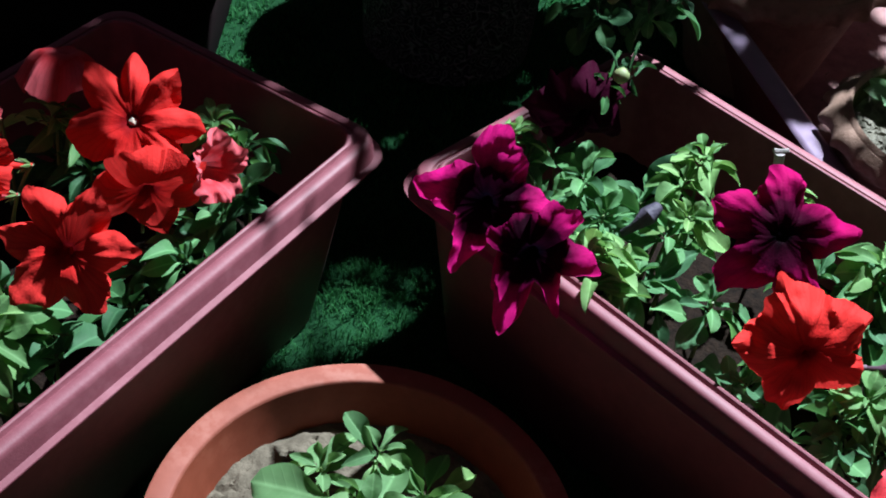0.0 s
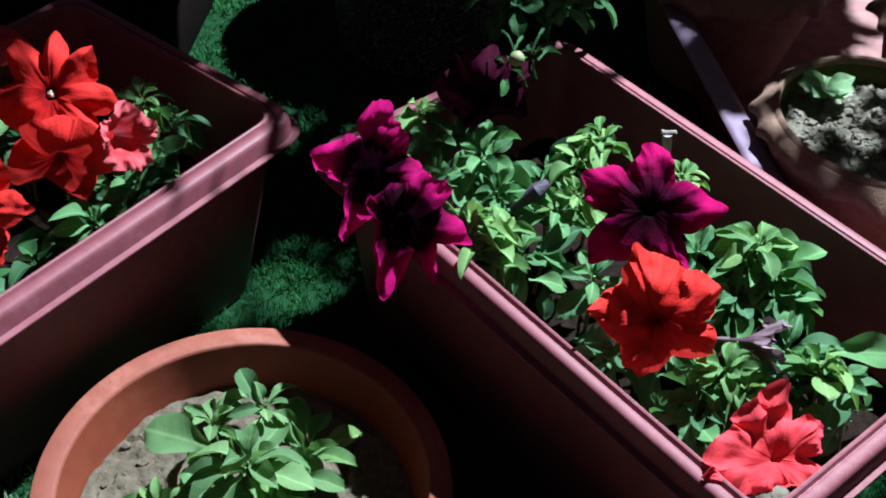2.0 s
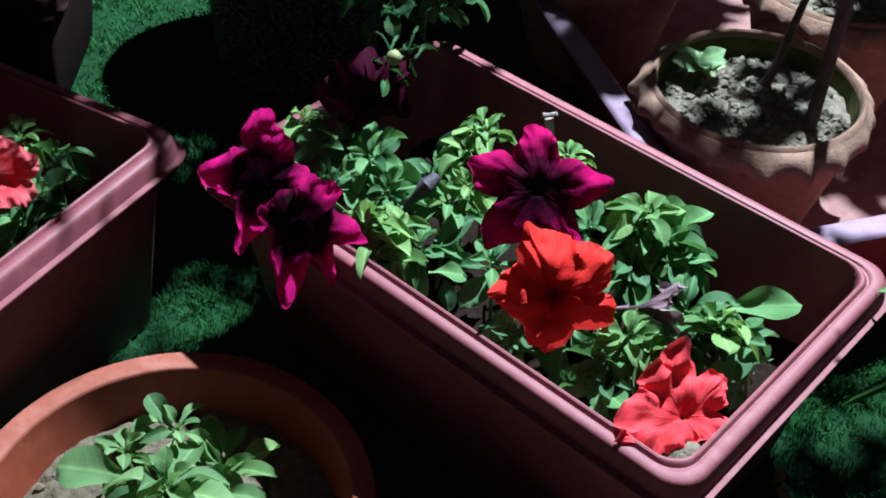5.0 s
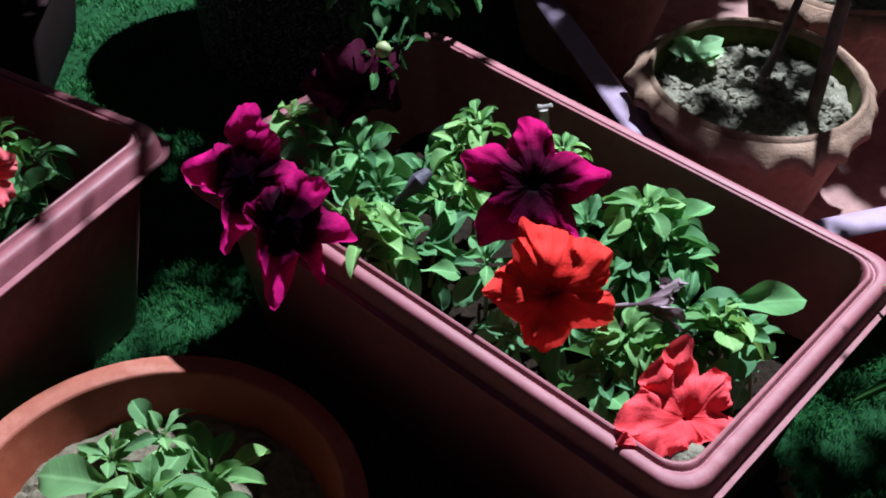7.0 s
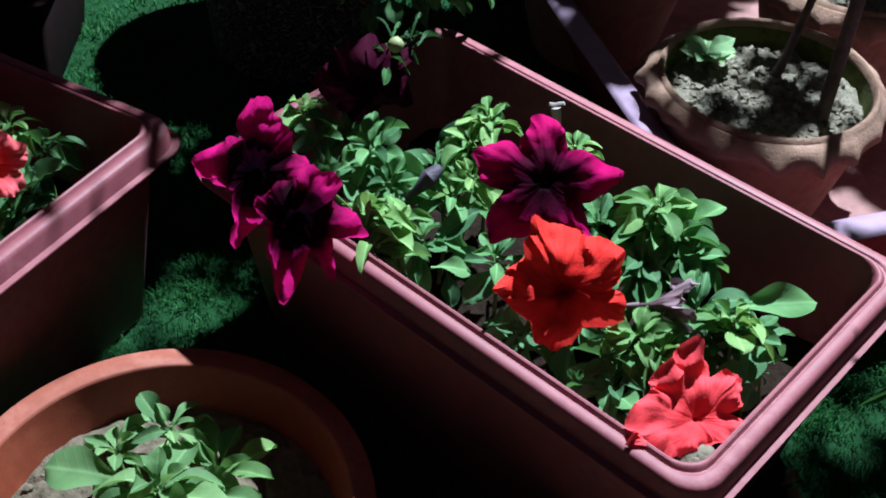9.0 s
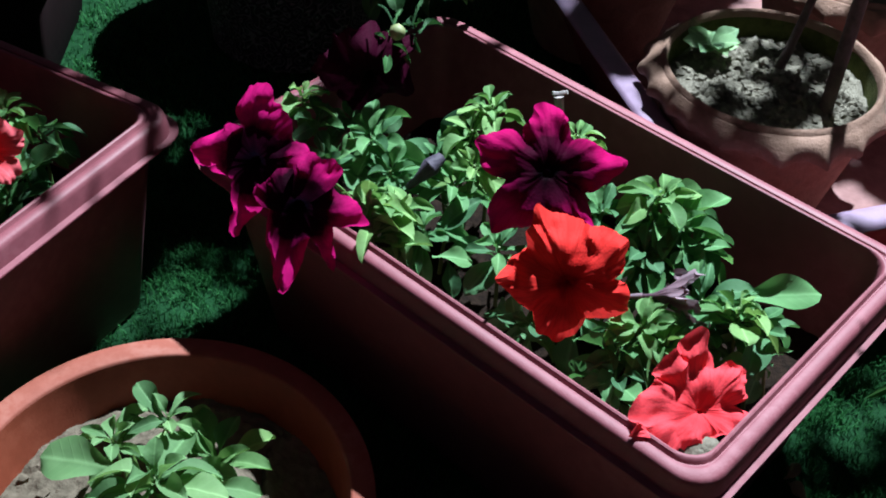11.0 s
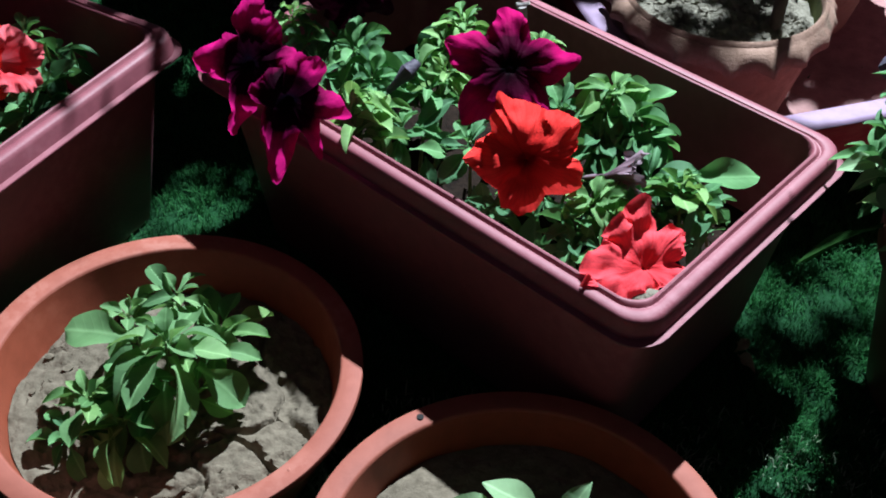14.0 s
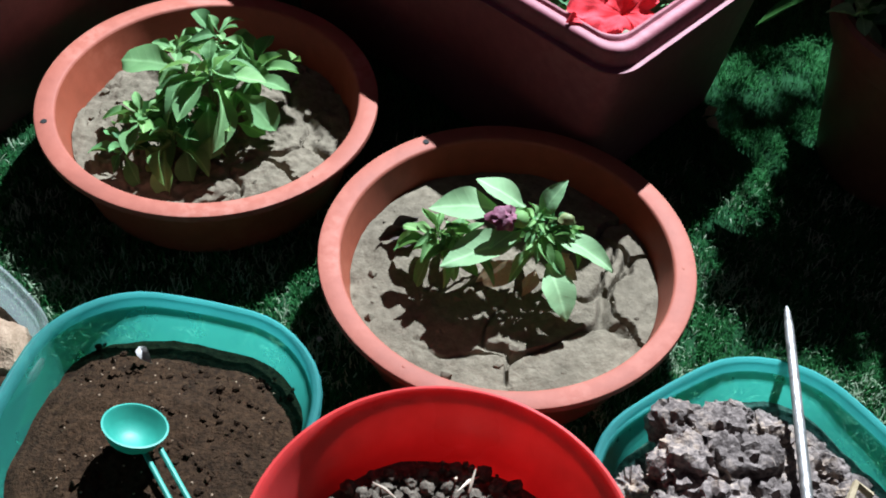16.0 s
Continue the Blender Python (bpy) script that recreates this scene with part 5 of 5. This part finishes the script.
tagged(part("soil_crumbs", joined(crumbs), M_DARKSOIL), "dark crumbs over the potting soil", "crumbs", kind="stuff")
specks = []
for k in range(90):
    x, y = crumb_rng.uniform(-0.074, 0.074), crumb_rng.uniform(-0.074, 0.074)
    q = max(abs(x), abs(y)) / 0.084
    p = pose(0.150, 0.204, 0, 0, 0, -8.0) @ Vector((x, y, 0))
    specks.append(lump((p.x, p.y, 0.0315 + 0.009 * (1 - q * q) + soil_height(x, y, 31, 0.012, 0.0)), crumb_rng.uniform(0.0005, 0.0011), k, 0.4, 0.8, 1))
tagged(part("pale_specks", joined(specks), M_SAND), "pale grit specks in the potting soil", "grit", kind="stuff")
flake = thing("papery_flake", (0.124, 0.269, 0.036), "pale curled papery flake lying on dark soil", "flake")
leaf(flake, [leaf_mesh("flake", M_QUARTZ, 0.7, 0.8, 0.5, 0.12, 0.4, 5)], (0.120, 0.283, 0.044), (0.129, 0.273, 0.041), (0.1, -0.5, 0.8), 0.9, "flake")

def clod(at, size, seed, squash=0.85):
    """A rounded earth clod with broken faces and pits."""
    v, f = lump((0, 0, 0), 1.0, seed, 0.0, 1.0, 4)
    off = Vector((seed * 2.9, seed * 1.7, seed * 0.7))
    out = []
    for p in v:
        p = Vector(p)
        d = 1 + 0.42 * noise.noise(p * 1.2 + off) + 0.30 * noise.noise(p * 2.6 + off) + 0.20 * noise.noise(p * 5.5 + off) + 0.11 * noise.noise(p * 12 + off)
        d -= 0.40 * max(0.0, noise.noise(p * 4 + off * 2) - 0.18) + 0.25 * max(0.0, noise.noise(p * 11 + off * 2) - 0.2)
        out.append((at[0] + p.x * d * size, at[1] + p.y * d * size, at[2] + p.z * d * size * squash))
    return out, f


rock_rng = random.Random(5)
for k, (x, y, z, s) in enumerate(((0.508, 0.236, 0.060, 0.021), (0.535, 0.222, 0.068, 0.022), (0.510, 0.198, 0.064, 0.024), (0.549, 0.203, 0.066, 0.022), (0.607, 0.208, 0.052, 0.018), (0.473, 0.185, 0.048, 0.016), (0.622, 0.182, 0.050, 0.016),
                                  (0.552, 0.256, 0.046, 0.016), (0.575, 0.236, 0.054, 0.017), (0.582, 0.205, 0.056, 0.018), (0.532, 0.172, 0.062, 0.022), (0.570, 0.170, 0.062, 0.022), (0.605, 0.155, 0.056, 0.02), (0.500, 0.160, 0.056, 0.02), (0.55, 0.135, 0.06, 0.022), (0.60, 0.235, 0.045, 0.012))):
    tagged(part("soil_clod", clod((0.565 + (x - 0.568) * 0.93, 0.182 + (y - 0.172) * 0.93, z - 0.004), s, k + 2), M_ROCK), "rough grey-brown soil clod in the teal box", "clod", "clods in the box")
bits = []
for k in range(170):
    a, q = rock_rng.uniform(0, 6.28), 0.079 * math.sqrt(rock_rng.random())
    s = rock_rng.choice((0.003, 0.004, 0.006, 0.009))
    bits.append(lump((0.565 + q * math.cos(a), 0.182 + q * math.sin(a), 0.040 + s * 0.5 + 0.016 * (1 - q / 0.085)), s, k, 0.5, 0.8, 2))
tagged(part("clod_crumbs", joined(bits), M_ROCK), "small grey crumbs between the clods", "crumbs", kind="stuff")
tagged(part("straw_leaf", joined([tube([(0.615, 0.186, 0.066), (0.621, 0.199, 0.068), (0.632, 0.194, 0.062)], 0.003, 5)]), M_STRAW), "dry straw-coloured scrap on the clods", "scrap")


def probe():
    ob = thing("steel_probe", (0.585, 0.20, 0.06), "thin worn steel rod leaning across the teal box", "rod")
    a, b = Vector((0.592, 0.342, 0.076)), Vector((0.575, 0.131, 0.094))
    part("rod", tube([a, a.lerp(b, 0.03), a.lerp(b, 0.10), a.lerp(b, 0.5), b], [0.0008, 0.0022, 0.0034, 0.0037, 0.0039], 12), M_STEEL, ob)
    part("rod_sleeve", tube([a.lerp(b, 0.93), a.lerp(b, 1.2)], 0.0046, 12), M_STEEL, ob)


probe()
pellets = []
for k in range(1100):
    a, q = rock_rng.uniform(0, 6.28), 0.093 * math.sqrt(rock_rng.random())
    s = rock_rng.choice((0.0014, 0.0020, 0.0028, 0.0036, 0.0052))
    pellets.append(lump((0.349 + q * math.cos(a), 0.103 + q * math.sin(a), 0.054 + s * 0.5 + 0.006 * rock_rng.random()), s, k, 0.5, 0.85, 2 if s > 0.003 else 1))
tagged(part("soil_pellets", joined(pellets), M_GRAVEL), "loose brown soil pellets in the red bowl", "pellets", kind="stuff")
for k in range(7):
    a = rock_rng.uniform(0.5, 2.7)
    c = Vector((0.349 + 0.07 * math.cos(a), 0.103 + 0.075 * math.sin(a), 0.067))
    d = Vector((rock_rng.uniform(-1, 1), rock_rng.uniform(-1, 1), rock_rng.uniform(0, 0.7))).normalized() * 0.011
    tagged(part("root_fibre", tube([c - d, c + Vector((0, 0, 0.003)), c + d], [0.0004, 0.0013, 0.0003], 5), M_CREAM), "thin pale root fibre on the pellets", "fibre", "root fibres")
for k, (x, y, s, mt) in enumerate(((-0.034, 0.276, 0.026, M_SAND), (-0.072, 0.284, 0.024, M_SAND), (-0.016, 0.244, 0.011, M_DARKSOIL), (-0.034, 0.232, 0.012, M_ROCK), (-0.068, 0.236, 0.020, M_SAND), (-0.098, 0.256, 0.020, M_SAND))):
    tagged(part("soil_lump", lump((x + 0.050, y - 0.002, 0.036), s, k + 20, 0.35, 0.7, 3), mt), "tan dry soil lump in the clear box", "lump", "lumps in the clear box")
leaf_scrap = thing("fallen_petal", (0.576, 0.615, 0.008), "small yellowish fallen petal on the turf", "petal")
leaf(leaf_scrap, DRY, (0.570, 0.622, 0.010), (0.582, 0.606, 0.012), (0, 0, 1), 1.0)
for x, y in ((-0.035, 0.392), (0.245, 0.330), (-0.060, 0.370)):
    tagged(part("white_crumb", lump((x, y, 0.008), 0.0026, 3, 0.4, 0.8, 1), M_QUARTZ), "tiny white crumb lying on the turf", "crumb", "crumbs on the turf")


# ---- turf blades ----
def turf_blades(name, count, material, seed, tall, thin, span_x, span_y, far=9.0):
    g = np.random.default_rng(seed)
    x, y = g.uniform(*span_x, count), g.uniform(*span_y, count)
    keep = np.ones(count, bool)
    for cx, cy, r in ((0.1255, 0.5298, 0.110), (0.384, 0.376, 0.110), (0.349, 0.103, 0.07), (0.150, 0.204, 0.108), (0.565, 0.182, 0.108), (-0.030, 0.262, 0.082), (0.123, 1.218, 0.088), (0.752, 0.598, 0.075)):
        keep &= (x - cx) ** 2 + (y - cy) ** 2 > r * r
    keep &= y < far - 0.25 * g.random(count) ** 2
    tuft = np.zeros(count)
    for _ in range(14):
        a, b, c = g.uniform(0, 2 * np.pi), g.uniform(90, 330), g.uniform(0, 2 * np.pi)
        tuft += np.sin(b * (x * np.cos(a) + y * np.sin(a)) + c)
    tuft = 0.5 + 0.5 * np.tanh(tuft / 3.0)
    patch = np.zeros(count)
    for _ in range(9):
        a, b, c = g.uniform(0, 2 * np.pi), g.uniform(30, 95), g.uniform(0, 2 * np.pi)
        patch += np.sin(b * (x * np.cos(a) + y * np.sin(a)) + c)
    tuft *= 0.55 + 0.45 * np.tanh(patch / 1.6)
    keep &= g.random(count) < 0.16 + 0.84 * tuft
    x, y, tuft = x[keep], y[keep], tuft[keep]
    n = len(x)
    lean, turn = g.uniform(0.2, 1.1, n), g.uniform(0, 2 * np.pi, n)
    size, wide, swing = tall * (0.55 + 0.75 * tuft) * g.uniform(0.6, 1.3, n), thin * g.uniform(0.7, 1.3, n), g.uniform(-1.6, 1.6, n)
    dx, dy = np.cos(turn), np.sin(turn)
    ex, ey = np.cos(turn + swing), np.sin(turn + swing)
    sx, sy = -dy, dx
    hz = np.cos(lean)
    mx, my, mz = x + dx * size * 0.5 * np.sin(lean), y + dy * size * 0.5 * np.sin(lean), size * 0.55 * hz
    tx, ty, tz = mx + ex * size * 0.5 * np.sin(lean * 1.3), my + ey * size * 0.5 * np.sin(lean * 1.3), mz + size * 0.35 * hz * g.uniform(-0.2, 1, n)
    z0 = np.full(n, -0.002)
    co = np.stack([np.stack([x - sx * wide, y - sy * wide, z0], 1), np.stack([x + sx * wide, y + sy * wide, z0], 1), np.stack([mx + sx * wide * 0.8, my + sy * wide * 0.8, mz], 1),
                   np.stack([mx - sx * wide * 0.8, my - sy * wide * 0.8, mz], 1), np.stack([tx, ty, np.maximum(tz, 0.001)], 1)], 1)
    co = co.reshape(-1, 3)
    k = np.arange(n)[:, None] * 5
    tris = np.concatenate([k + np.array([[0, 1, 2]]), k + np.array([[0, 2, 3]]), k + np.array([[3, 2, 4]])], 1).reshape(-1)
    me = bpy.data.meshes.new(name)
    me.vertices.add(len(co))
    me.vertices.foreach_set("co", co.astype(np.float32).ravel())
    me.loops.add(len(tris))
    me.loops.foreach_set("vertex_index", tris.astype(np.int32))
    me.polygons.add(len(tris) // 3)
    me.polygons.foreach_set("loop_start", np.arange(0, len(tris), 3, dtype=np.int32))
    me.update(calc_edges=True)
    me.materials.append(material)
    return new(name, me)


tagged(turf_blades("artificial_grass", 300000, M_BLADE, 1, 0.015, 0.00052, (-0.20, 0.82), (0.16, 1.00)), "curly green artificial grass blades", "artificial grass", kind="stuff")
tagged(turf_blades("far_artificial_grass", 130000, M_BLADE, 3, 0.013, 0.0008, (-0.55, 1.05), (1.00, 1.62)), "curly green artificial grass blades beyond the planters", "artificial grass", kind="stuff")
# Pale blades sown thickly over the front turf to paint it brighter.
tagged(turf_blades("pale_lit_grass_bits", 75000, M_PALEBLADE, 2, 0.012, 0.0006, (-0.20, 0.82), (0.10, 0.58), 0.58), "pale yarn blades mixed into the turf to paint it lit", "artificial grass", kind="stuff")
